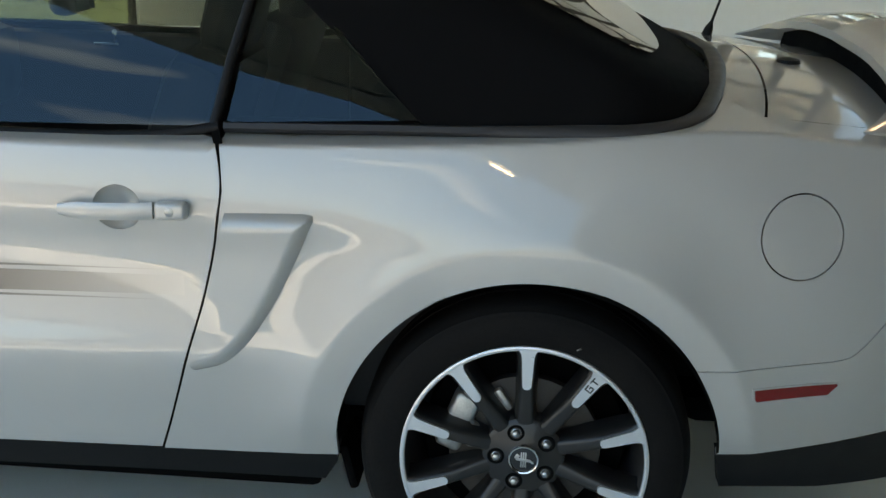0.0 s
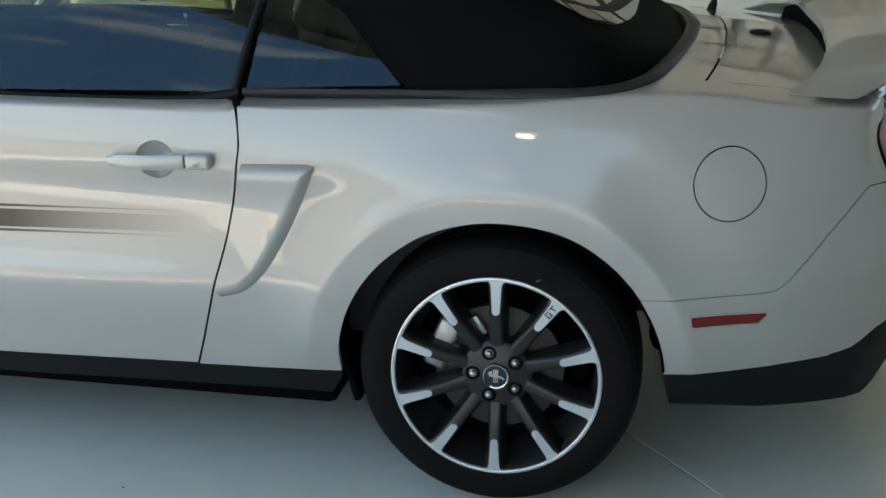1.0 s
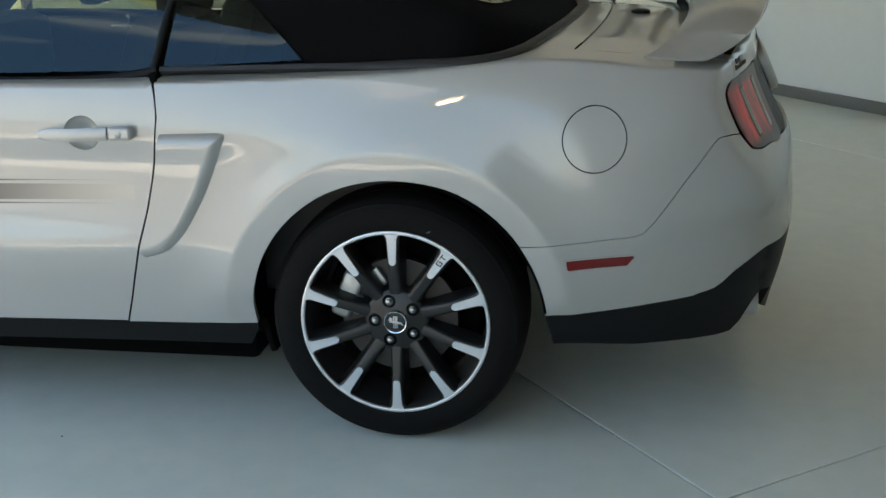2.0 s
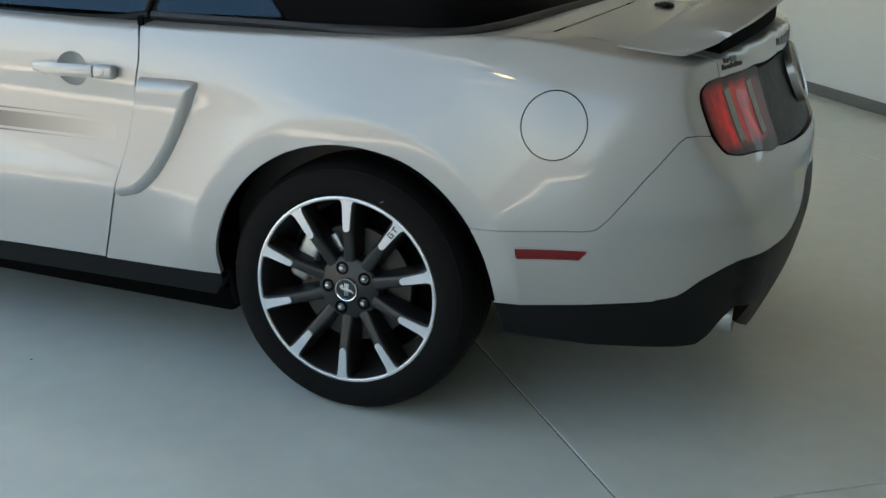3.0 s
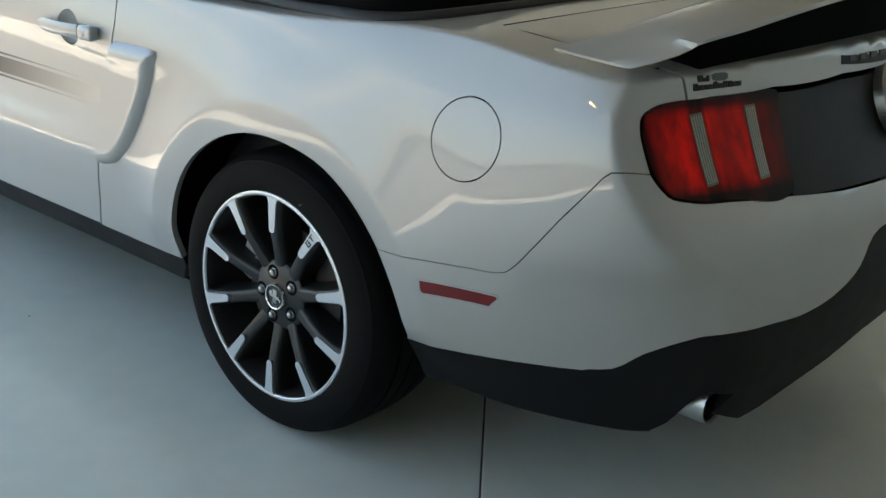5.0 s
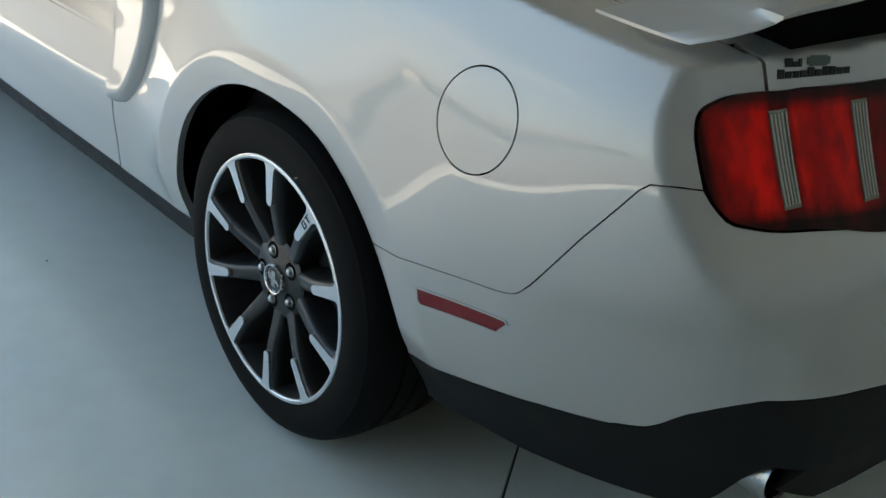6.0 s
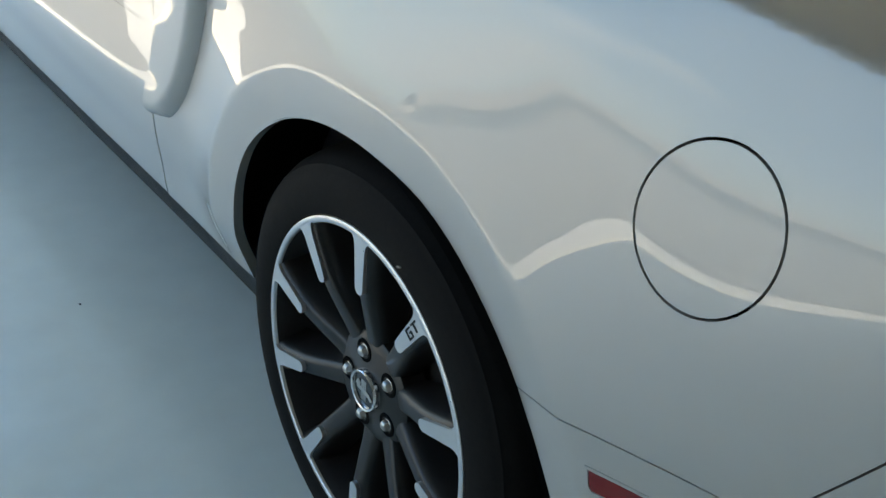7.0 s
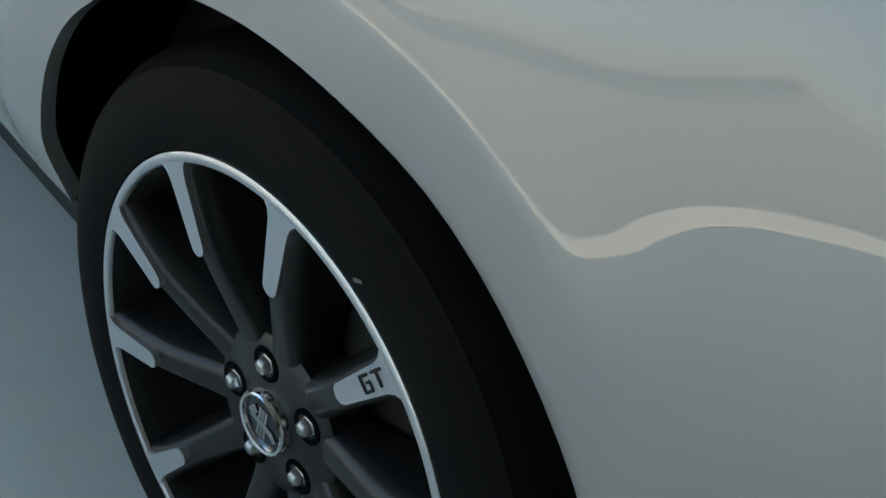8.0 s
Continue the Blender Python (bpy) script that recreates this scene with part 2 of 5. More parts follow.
def sweep(bm, path, section, normals, scale=None):
    """A closed section (across, up) along an open path of points, with the up direction given at each."""
    rings = []
    pts = [Vector(p) for p in path]
    for i, p in enumerate(pts):
        along = (pts[min(i + 1, len(pts) - 1)] - pts[max(i - 1, 0)]).normalized()
        up = Vector(normals[i])
        up = (up - along * up.dot(along)).normalized()
        across = along.cross(up)
        k = scale[i] if scale else 1.0
        rings.append([bm.verts.new(p + across * s * k + up * t) for s, t in section])
    k = len(section)
    for a, b in zip(rings, rings[1:]):
        for j in range(k):
            bm.faces.new((a[j], a[(j + 1) % k], b[(j + 1) % k], b[j]))
    bm.faces.new(rings[0][::-1])
    bm.faces.new(rings[-1])
    bmesh.ops.recalc_face_normals(bm, faces=bm.faces[:])


def hermite(xk, yk, x):
    """A smooth curve through knots; yk may be (knots,) or (knots, points)."""
    xk, yk, x = np.asarray(xk, float), np.asarray(yk, float), np.asarray(x, float)
    x = np.clip(x, xk[0], xk[-1])
    i = np.clip(np.searchsorted(xk, x) - 1, 0, len(xk) - 2)
    h = xk[i + 1] - xk[i]
    t = (x - xk[i]) / h
    slope = np.gradient(yk, xk, axis=0)
    if yk.ndim == 1:
        a, b, sa, sb = yk[i], yk[i + 1], slope[i], slope[i + 1]
    else:
        j = np.arange(len(x))
        a, b, sa, sb = yk[i, j], yk[i + 1, j], slope[i, j], slope[i + 1, j]
    t2, t3 = t * t, t * t * t
    return (2 * t3 - 3 * t2 + 1) * a + (t3 - 2 * t2 + t) * h * sa + (-2 * t3 + 3 * t2) * b + (t3 - t2) * h * sb


def smooth_step(a, b, x):
    t = np.clip((np.asarray(x, float) - a) / (b - a), 0, 1)
    return t * t * (3 - 2 * t)


# ---- the car's outer skin, as one smooth surface ----
MID = 0.912          # the car's centre line
AXLE = 0.338         # height of the wheel centres
FRONT_AXLE = -2.72
ARCH = 0.373
FLOOR_Z = 0.016
ZK = (0.20, 0.30, 0.38, 0.46, 0.52, 0.58, 0.66, 0.74, 0.81, 0.87, 0.94, 1.02)
NOSE = (0.24, 0.22, 0.20, 0.18, 0.17, 0.16, 0.17, 0.19, 0.22, 0.25, 0.29, 0.33)
FENDER = (0.07, 0.05, 0.03, 0.015, 0.006, 0.0, -0.004, -0.004, 0.004, 0.02, 0.05, 0.09)
DOOR = (0.070, 0.040, 0.022, 0.004, -0.004, 0.003, 0.008, 0.007, -0.003, 0.005, 0.024, 0.052)
HIP_FRONT = (0.065, 0.036, 0.022, 0.012, 0.005, 0.000, -0.003, -0.004, -0.006, 0.006, 0.028, 0.064)
HIP = (0.060, 0.045, 0.030, 0.018, 0.007, -0.003, -0.010, -0.010, -0.002, 0.012, 0.036, 0.075)
HIP_REAR = (0.085, 0.060, 0.042, 0.026, 0.018, 0.013, 0.0095, 0.0115, 0.0188, 0.032, 0.056, 0.097)
QUARTER = (0.110, 0.085, 0.055, 0.036, 0.027, 0.020, 0.019, 0.025, 0.038, 0.054, 0.079, 0.110)
CORNER = (0.185, 0.165, 0.142, 0.116, 0.101, 0.089, 0.082, 0.082, 0.088, 0.101, 0.128, 0.166)
STATIONS = ((-3.75, NOSE, 0.0), (-3.2, FENDER, 0.05), (-2.72, FENDER, 0.0), (-1.9, DOOR, 0.004), (-0.65, DOOR, 0.0), (-0.32, HIP_FRONT, 0.0),
            (0.0, HIP, 0.0), (0.3, HIP_REAR, 0.0), (0.5, QUARTER, 0.0), (0.78, CORNER, 0.0), (1.0, CORNER, 0.09))


def side_y(x, z):
    x, z = np.broadcast_arrays(np.asarray(x, float), np.asarray(z, float))
    rows = np.stack([hermite(ZK, p, z.ravel()) + off for _, p, off in STATIONS])
    y = hermite([s[0] for s in STATIONS], rows, x.ravel()).reshape(x.shape)
    for cx in (0.0, FRONT_AXLE):
        r = np.hypot(x - cx, z - AXLE + 0.002)
        # the panel flares out towards a crease round the arch; the lip inside it stands upright
        flare = 0.017 + 0.008 * smooth_step(0.15, 0.30, cx - x) + 0.007 * smooth_step(0.12, 0.30, x - cx)
        s = r - 0.440
        outside = flare * np.clip(1 - s / 0.16, 0, None) ** 2
        lip = flare + 0.05 * s
        y = y + np.logaddexp(-900 * outside, -900 * lip) / 900 * smooth_step(0.28, 0.42, z) * (r < 0.61)
    return y


def deck_z(x, y):
    w = np.clip(np.abs(np.asarray(y, float) - MID), 0, 0.95)
    return hermite((-3.7, -3.2, -2.6, -1.9, -1.0, -0.6, 0.0, 0.43, 0.6, 0.8, 1.0), (0.70, 0.83, 0.92, 0.955, 0.945, 0.948, 0.968, 0.990, 0.973, 0.952, 0.935), x) + (0.036 + 0.010 * smooth_step(0.42, 0.62, x)) * (1 - (w / 0.76) ** 2)


def rear_x(y, z):
    w = np.clip(MID - np.asarray(y, float), -1.0, 1.0)
    lean = hermite((0.20, 0.30, 0.40, 0.50, 0.60, 0.66, 0.70, 0.75, 0.80, 0.85, 0.90, 0.95, 1.0), (0.07, 0.09, 0.115, 0.130, 0.124, 0.115, 0.101, 0.072, 0.045, 0.021, 0.0, -0.011, -0.020), z)
    return 0.928 - 0.2377 * w * w + lean - 0.22 * np.maximum(w - (MID - 0.145), 0) - 0.020 * (1 - smooth_step(0.60, 0.76, z)) * (1 - (w / 0.72) ** 2)


def front_x(y, z):
    w = np.clip(MID - np.asarray(y, float), -1.0, 1.0)
    return -3.66 + 0.32 * w * w + hermite((0.2, 0.4, 0.6, 0.75, 0.9), (0.10, 0.02, 0.0, 0.05, 0.22), z)


OX, OY, OZ = 0.3, 0.6, 0.6   # the rear pole of the skin's coordinates
FX = -3.0                    # the front pole
SPAN = 0.57


def skin_dir(a, b):
    phi = np.asarray(b, float) / 0.62
    th = np.where(a > OX, (a - OX) / SPAN, np.where(a < FX, (a - FX) / SPAN, 0.0))
    return np.stack([np.sin(th) * np.cos(phi), -np.cos(th) * np.cos(phi), np.sin(phi)], -1), np.clip(a, FX, OX)


def skin(a, b):
    """The point of the skin at (a, b): a runs along the car and round its corners, b upwards."""
    a, b = np.asarray(a, float), np.asarray(b, float)
    d, cx = skin_dir(a, b)
    lo, hi = 0.05, 3.0
    cos = np.maximum(-d[..., 1], 1e-3)
    up = np.maximum(d[..., 2], 1e-3)
    away = np.maximum(np.abs(d[..., 0]), 1e-3)
    ts, td, tr = np.full(a.shape, 0.6), np.full(a.shape, 0.6), np.full(a.shape, 0.6)
    for _ in range(18):
        ts = 0.5 * ts + 0.5 * np.clip((OY - side_y(cx + ts * d[..., 0], OZ + ts * d[..., 2])) / cos, lo, hi)
        td = 0.5 * td + 0.5 * np.clip((deck_z(cx + td * d[..., 0], OY + td * d[..., 1]) - OZ) / up, lo, hi)
        py, pz = OY + tr * d[..., 1], OZ + tr * d[..., 2]
        end = np.where(d[..., 0] >= 0, rear_x(py, pz) - OX, FX - front_x(py, pz))
        tr = 0.5 * tr + 0.5 * np.clip(end / away, lo, hi)
    # the nearest of side, deck and end, blended: crisp beside the lamps, round lower down
    pr = 9 * 22 ** smooth_step(0.56, 0.76, OZ + ts * d[..., 2])
    pr = np.where(d[..., 0] < 0, 8, pr)
    pd = 240 + 80 * (1 - smooth_step(0.2, 0.5, cx + ts * d[..., 0]))
    tb = np.exp(-np.logaddexp(-pr * np.log(ts), -pr * np.log(tr)) / pr)
    t = np.exp(-np.logaddexp(-pd * np.log(tb), -pd * np.log(td)) / pd)
    return np.stack([cx + t * d[..., 0], OY + t * d[..., 1], OZ + t * d[..., 2]], -1)


def skin_normal(a, b):
    e = 0.002
    du = skin(a + e, b) - skin(a - e, b)
    dv = skin(a, b + e) - skin(a, b - e)
    n = np.cross(du, dv)
    return n / np.linalg.norm(n, axis=-1, keepdims=True)


def at(x, z=None, y=None):
    """The (a, b) of a point given by x and z on the side, or by x, z and y anywhere."""
    if y is None:
        y = float(side_y(x, z))
    if x > OX or x < FX:
        dx = x - (OX if x > OX else FX)
        th = math.atan2(dx, OY - y)
        return ((OX if x > OX else FX) + SPAN * th, 0.62 * math.atan2(z - OZ, math.hypot(dx, OY - y)))
    return (x, 0.62 * math.atan2(z - OZ, OY - y))


def top_z(x, y):
    """The skin's height over (x, y), for the deck."""
    x, y = np.broadcast_arrays(np.asarray(x, float), np.asarray(y, float))
    yy = np.minimum(y, 2 * MID - y)
    lo, hi = np.full(x.shape, 0.75), np.full(x.shape, 1.12)
    for _ in range(22):
        z = (lo + hi) / 2
        dx = np.where(x > OX, x - OX, 0.0)
        th = np.arctan2(dx, np.where(x > OX, OY - yy, 1.0))
        h = np.where(x > OX, np.hypot(dx, OY - yy), OY - yy)
        a = np.where(x > OX, OX + SPAN * th, x)
        p = skin(a, 0.62 * np.arctan2(z - OZ, h))
        c = np.stack([np.clip(x, FX, OX), np.full(x.shape, OY), np.full(x.shape, OZ)], -1)
        q = np.stack([x, yy, z], -1)
        inside = np.linalg.norm(q - c, axis=-1) < np.linalg.norm(p - c, axis=-1)
        lo, hi = np.where(inside, z, lo), np.where(inside, hi, z)
    return lo


def in_poly(px, py, poly):
    poly = np.asarray(poly)
    inside = np.zeros(len(px), bool)
    x0, y0 = poly[:, 0], poly[:, 1]
    x1, y1 = np.roll(x0, -1), np.roll(y0, -1)
    for ax, ay, bx, by in zip(x0, y0, x1, y1):
        c = (ay > py) != (by > py)
        if by != ay:
            inside ^= c & (px < (bx - ax) * (py - ay) / (by - ay) + ax)
    return inside


def dense(loop, step):
    out = []
    for (ax, ay), (bx, by) in zip(loop, loop[1:] + loop[:1]):
        n = max(1, int(math.ceil(math.hypot(bx - ax, by - ay) / step)))
        out += [(ax + (bx - ax) * k / n, ay + (by - ay) * k / n) for k in range(n)]
    return out


def curve(points, n=8):
    """A smooth open line through a few points."""
    p = np.asarray(points, float)
    s = np.r_[0, np.cumsum(np.linalg.norm(np.diff(p, axis=0), axis=1))]
    u = np.linspace(0, s[-1], n * (len(p) - 1) + 1)
    return list(zip(*[hermite(s, p[:, k], u).tolist() for k in range(p.shape[1])]))


def shrink(loop, d):
    """The loop moved inwards by d."""
    p = np.asarray(loop, float)
    e = np.roll(p, -1, 0) - p
    e /= np.maximum(np.linalg.norm(e, axis=1, keepdims=True), 1e-9)
    area = 0.5 * np.sum(p[:, 0] * np.roll(p[:, 1], -1) - np.roll(p[:, 0], -1) * p[:, 1])
    n = np.stack([-e[:, 1], e[:, 0]], 1) * np.sign(area)
    m = n + np.roll(n, 1, 0)
    m /= np.maximum((m * np.roll(n, 1, 0)).sum(1, keepdims=True), 0.5)
    return [tuple(v) for v in p + m * d]


from mathutils.geometry import delaunay_2d_cdt


def panel_mesh(loop, holes=(), step=0.02, depth=0.012, gap=0.0, lift=None, keep_gap=(), flange=True):
    """A sheet-metal panel on the skin: points, normals and triangles inside a loop of (a, b), with its edges turned in."""
    loop = dense(loop, step * 0.6)
    if gap:
        loop = shrink(loop, gap)
    rims = [loop] + [dense(h, step * 0.4) for h in holes]
    lo, hi = np.min(loop, 0), np.max(loop, 0)
    gx, gy = np.meshgrid(np.arange(lo[0], hi[0], step), np.arange(lo[1], hi[1], step * 0.7))
    gx = gx + (np.arange(gx.shape[0]) % 2)[:, None] * step * 0.5
    px, py = gx.ravel(), gy.ravel()
    ok = in_poly(px, py, loop)
    for h in rims[1:]:
        ok &= ~in_poly(px, py, h)
    px, py = px[ok], py[ok]
    edge_pts = np.concatenate([np.asarray(r) for r in rims])
    keep = np.ones(len(px), bool)
    for q in edge_pts:
        keep &= (px - q[0]) ** 2 + (py - q[1]) ** 2 > (0.38 * step) ** 2
    pts = [tuple(q) for q in edge_pts] + list(zip(px[keep], py[keep]))
    edges, base = [], 0
    for r in rims:
        edges += [(base + k, base + (k + 1) % len(r)) for k in range(len(r))]
        base += len(r)
    vs, es, fs, *_ = delaunay_2d_cdt([Vector(q) for q in pts], edges, [], 0, 1e-7)
    v = np.array([tuple(q) for q in vs])
    f = np.array([list(t) for t in fs])
    c = v[f].mean(1)
    good = in_poly(c[:, 0], c[:, 1], loop)
    for h in rims[1:]:
        good &= ~in_poly(c[:, 0], c[:, 1], h)
    f = f[good]
    pos, nor = skin(v[:, 0], v[:, 1]), skin_normal(v[:, 0], v[:, 1])
    if lift is not None:
        def raised(a, b):
            return skin(a, b) + skin_normal(a, b) * lift(a, b)[:, None]

        e, a, b = 0.0015, v[:, 0], v[:, 1]
        pos = raised(a, b)
        nor = np.cross(raised(a + e, b) - raised(a - e, b), raised(a, b + e) - raised(a, b - e))
        nor /= np.linalg.norm(nor, axis=1, keepdims=True)
    if flange:
        count = {}
        for t in f:
            for i in range(3):
                k = (t[i], t[(i + 1) % 3])
                if (k[1], k[0]) in count:
                    count.pop((k[1], k[0]))
                else:
                    count[k] = True
        extra_p, extra_n, extra_f = [], [], []
        n0 = len(pos)
        for i, j in count:
            t = pos[j] - pos[i]
            out = np.cross(t, nor[i])
            out /= max(np.linalg.norm(out), 1e-9)
            k = n0 + len(extra_p)
            extra_p += [pos[i], pos[j], pos[j] - nor[j] * depth, pos[i] - nor[i] * depth]
            extra_n += [out] * 4
            extra_f.append((k, k + 3, k + 2, k + 1))
        pos, nor = np.concatenate([pos, extra_p]), np.concatenate([nor, extra_n])
        return pos, nor, [tuple(t) for t in f] + extra_f
    return pos, nor, [tuple(t) for t in f]


def link_sheets(name, sheets, mat, parent, label="", mirror=False):
    pos, nor, faces, base = [], [], [], 0
    for p, n, f in sheets:
        p, n = np.array(p), np.array(n)
        f = [tuple(i + base for i in t) for t in f]
        base += len(p)
        if mirror:
            p[:, 1], n[:, 1] = 2 * MID - p[:, 1], -n[:, 1]
            f = [t[::-1] for t in f]
        pos.append(p), nor.append(n), faces.extend(f)
    me = mesh_from(name, np.concatenate(pos), faces, mat, np.concatenate(nor))
    ob = child(new(name, me), parent)
    if label:
        tagged(ob, label=label)
    return ob


# ---- the car ----
def thing(name, label, category, group="", kind="", at_=(0, 0, 0)):
    ob = new(name)
    ob.location = at_
    ob.empty_display_size = 0.2
    return tagged(ob, label, category, group, kind)


car = thing("car", "silver two-door convertible with closed black soft top on grey floor", "car")

# door gap, from the belt down to the sill
GAP = [(-0.598, 0.957), (-0.585, 0.905), (-0.580, 0.853), (-0.587, 0.798), (-0.603, 0.714), (-0.624, 0.628), (-0.646, 0.555), (-0.672, 0.466), (-0.701, 0.375), (-0.728, 0.297)]


def arch_points(cx, a0, a1, n=40, r=ARCH):
    cx += 0.004
    return [(cx + r * math.cos(radians(a0 + (a1 - a0) * k / n)), AXLE - 0.002 + r * math.sin(radians(a0 + (a1 - a0) * k / n))) for k in range(n + 1)]


def side(points):
    return [at(x, z) for x, z in points]


def rear(points):
    return [at(float(rear_x(y, z)), z, y) for y, z in points]


gap_side = side(curve(GAP, 4))
belt_door = [at(-1.93, 0.935, 0.075), at(-1.5, 0.930, 0.074), at(-1.04, 0.930, 0.074), at(-0.81, 0.933, 0.075), at(-0.70, 0.940, 0.077), at(-0.64, 0.950, 0.080)]
door_loop = gap_side + side([(-1.2, 0.286), (-1.96, 0.280), (-1.99, 0.40), (-1.97, 0.7)]) + belt_door
belt_quarter = [at(x, z, y) for x, z, y in curve([(0.335, 0.996, 0.22), (0.285, 0.987, 0.135), (0.20, 0.976, 0.086), (0.05, 0.966, 0.078), (-0.264, 0.960, 0.079), (-0.595, 0.956, 0.080)], 5)]
FUEL_X, FUEL_Z, FUEL_R = 0.487, 0.804, 0.079


def fuel_ring(r, n=48):
    return [at(FUEL_X + r * math.cos(2 * math.pi * k / n) * 0.965, FUEL_Z + r * math.sin(2 * math.pi * k / n)) for k in range(n)]


MARK = [(0.424, 0.512), (0.585, 0.519), (0.588, 0.514), (0.570, 0.493), (0.432, 0.486), (0.427, 0.491)]
seam_angle = math.degrees(math.asin((0.548 - AXLE) / ARCH))
seam = side([(0.45, 0.556), (0.57, 0.566)]) + side(curve([(0.57, 0.566), (0.603, 0.574), (0.628, 0.598)], 4)[1:]) + side([(0.70, 0.700), (0.765, 0.790), (0.778, 0.802)]) + [at(0.800, 0.803, 0.110)] + rear([(0.136, 0.802)])

# outline of the tail lamp on the rear face (y, z)
LAMP = (curve([(0.140, 0.840), (0.1415, 0.872), (0.149, 0.893), (0.172, 0.905), (0.30, 0.916), (0.44, 0.921)], 5) + curve([(0.458, 0.9215), (0.468, 0.917), (0.469, 0.905)], 3)
        + [(0.462, 0.83), (0.454, 0.762)] + curve([(0.450, 0.748), (0.438, 0.7425), (0.30, 0.749), (0.195, 0.758), (0.162, 0.768), (0.1465, 0.788), (0.1405, 0.817)], 5))


quarter_loop = (side([(-0.728, 0.297), (-0.55, 0.302), (-0.367, 0.312)]) + side(arch_points(0.0, 176, seam_angle)) + seam
                + rear(curve([(0.1355, 0.83), (0.137, 0.872), (0.1455, 0.8965), (0.170, 0.9095), (0.243, 0.916)], 5)) + rear([(0.240, 0.935), (0.236, 0.955)])
                + [at(x, float(top_z(x, y)), y) for x, y in [(0.76, 0.2315), (0.70, 0.2242), (0.58, 0.2098), (0.47, 0.1966)]]
                + [at(x, float(top_z(x, y)), y) for x, y in [(0.428, 0.196), (0.38, 0.215)]] + belt_quarter + side(GAP[1:-1]))


sheet = panel_mesh(quarter_loop, [fuel_ring(FUEL_R)], 0.010, 0.016, 0.0010)
link_sheets("quarter_panel", [sheet], PAINT, car, "silver metallic rear quarter panel")
link_sheets("quarter_panel", [sheet], PAINT, car, "silver metallic rear quarter panel", True)
sheet = panel_mesh(fuel_ring(FUEL_R - 0.0029), (), 0.016, 0.012)
link_sheets("fuel_door", [sheet], PAINT, car, "round silver fuel filler door")
pocket = [at(-0.780 + 0.047 * math.cos(2 * math.pi * k / 40), 0.812 + 0.044 * math.sin(2 * math.pi * k / 40)) for k in range(40)]
sheet = panel_mesh(door_loop, [pocket], 0.022, 0.010, 0.0042)
door_left = link_sheets("door", [sheet], PAINT, car, "silver door with a grey stripe")
link_sheets("door", [sheet], PAINT, car, "silver door", True)

# dark rubber seal low in the door gap
for flip in (False, True):
    bm = bmesh.new()
    line = [(x, float(side_y(x, z)) + 0.009, z) for x, z in curve(GAP, 4)]
    line = [(x, 2 * MID - y, z) if flip else (x, y, z) for x, y, z in line]
    sweep(bm, line, [(-0.008, -0.003), (0.008, -0.003), (0.008, 0.003), (-0.008, 0.003)], [(0, 1 if flip else -1, 0)] * len(line))
    part("door_seal", bm, LINER, car, "black rubber door seal")

# rear bumper cover and the black valance below it
bumper_low = [(0.37, 0.357), (0.58, 0.374), (0.745, 0.385)]
bumper_low_rear = [(0.785, 0.404, 0.160), (0.835, 0.452, 0.185), (0.870, 0.474, 0.21), (0.906, 0.494, 0.26), (0.960, 0.500, 0.38), (0.983, 0.500, 0.50), (0.996, 0.520, 0.60), (1.003, 0.560, 0.68), (1.004, 0.61, 0.72), (1.01, 0.615, MID)]
low_line = side(curve(bumper_low, 4)) + [at(x, z, y) for x, z, y in curve([(0.755, 0.389, float(side_y(0.755, 0.389)))] + bumper_low_rear, 4)]
under_lamp = rear([(MID, 0.725), (0.60, 0.727), (0.475, 0.735)] + curve([(0.44, 0.7375), (0.30, 0.744), (0.193, 0.753), (0.158, 0.7635), (0.1425, 0.784), (0.1365, 0.799)], 5))
bumper_loop = low_line + under_lamp + seam[::-1] + side(arch_points(0.0, seam_angle, 5, 14))
sheet = panel_mesh(bumper_loop, [side(MARK)], 0.016, 0.016, 0.0009)
link_sheets("rear_bumper", [sheet], PAINT, car, "silver rear bumper cover")
link_sheets("rear_bumper", [sheet], PAINT, car, "silver rear bumper cover", True)


def marker_lift(a, b):
    return 0 * a + 0.001


bezel = panel_mesh(shrink(side(MARK), -0.0030), [shrink(side(MARK), 0.0006)], 0.010, 0.004, 0, lambda a, b: 0 * a + 0.0016)
for flip in (False, True):
    link_sheets("marker_bezel", [bezel], PAINT, car, "thin silver bezel round the marker lamp", flip)
sheet = panel_mesh(shrink(side(MARK), 0.0012), (), 0.012, 0.01, 0, marker_lift)
link_sheets("marker_lamp", [sheet], MARKER_RED, car, "slim red side marker lamp")
link_sheets("marker_lamp", [sheet], MARKER_RED, car, "slim red side marker lamp", True)

val_low = [(1.0, 0.40, MID), (0.99, 0.385, 0.79), (0.976, 0.345, 0.673), (0.958, 0.308, 0.54), (0.945, 0.285, 0.47), (0.931, 0.274, 0.414), (0.920, 0.300, 0.330), (0.936, 0.346, 0.362), (0.921, 0.352, 0.305), (0.905, 0.318, 0.275), (0.885, 0.270, 0.25), (0.86, 0.245, 0.225), (0.80, 0.245, 0.18)]
val_loop = low_line + [at(x, z, y) for x, z, y in val_low] + side([(0.60, 0.258), (0.39, 0.268)])
sheet = panel_mesh(val_loop, (), 0.025, 0.03, 0.0012)
link_sheets("valance", [sheet], BLACK, car, "matt black lower rear valance")
link_sheets("valance", [sheet], BLACK, car, "matt black lower rear valance", True)

# tail lamps: a red lens with two clear strips, in a dark rim
def lamp_lift(a, b):
    return 0 * a + 0.004


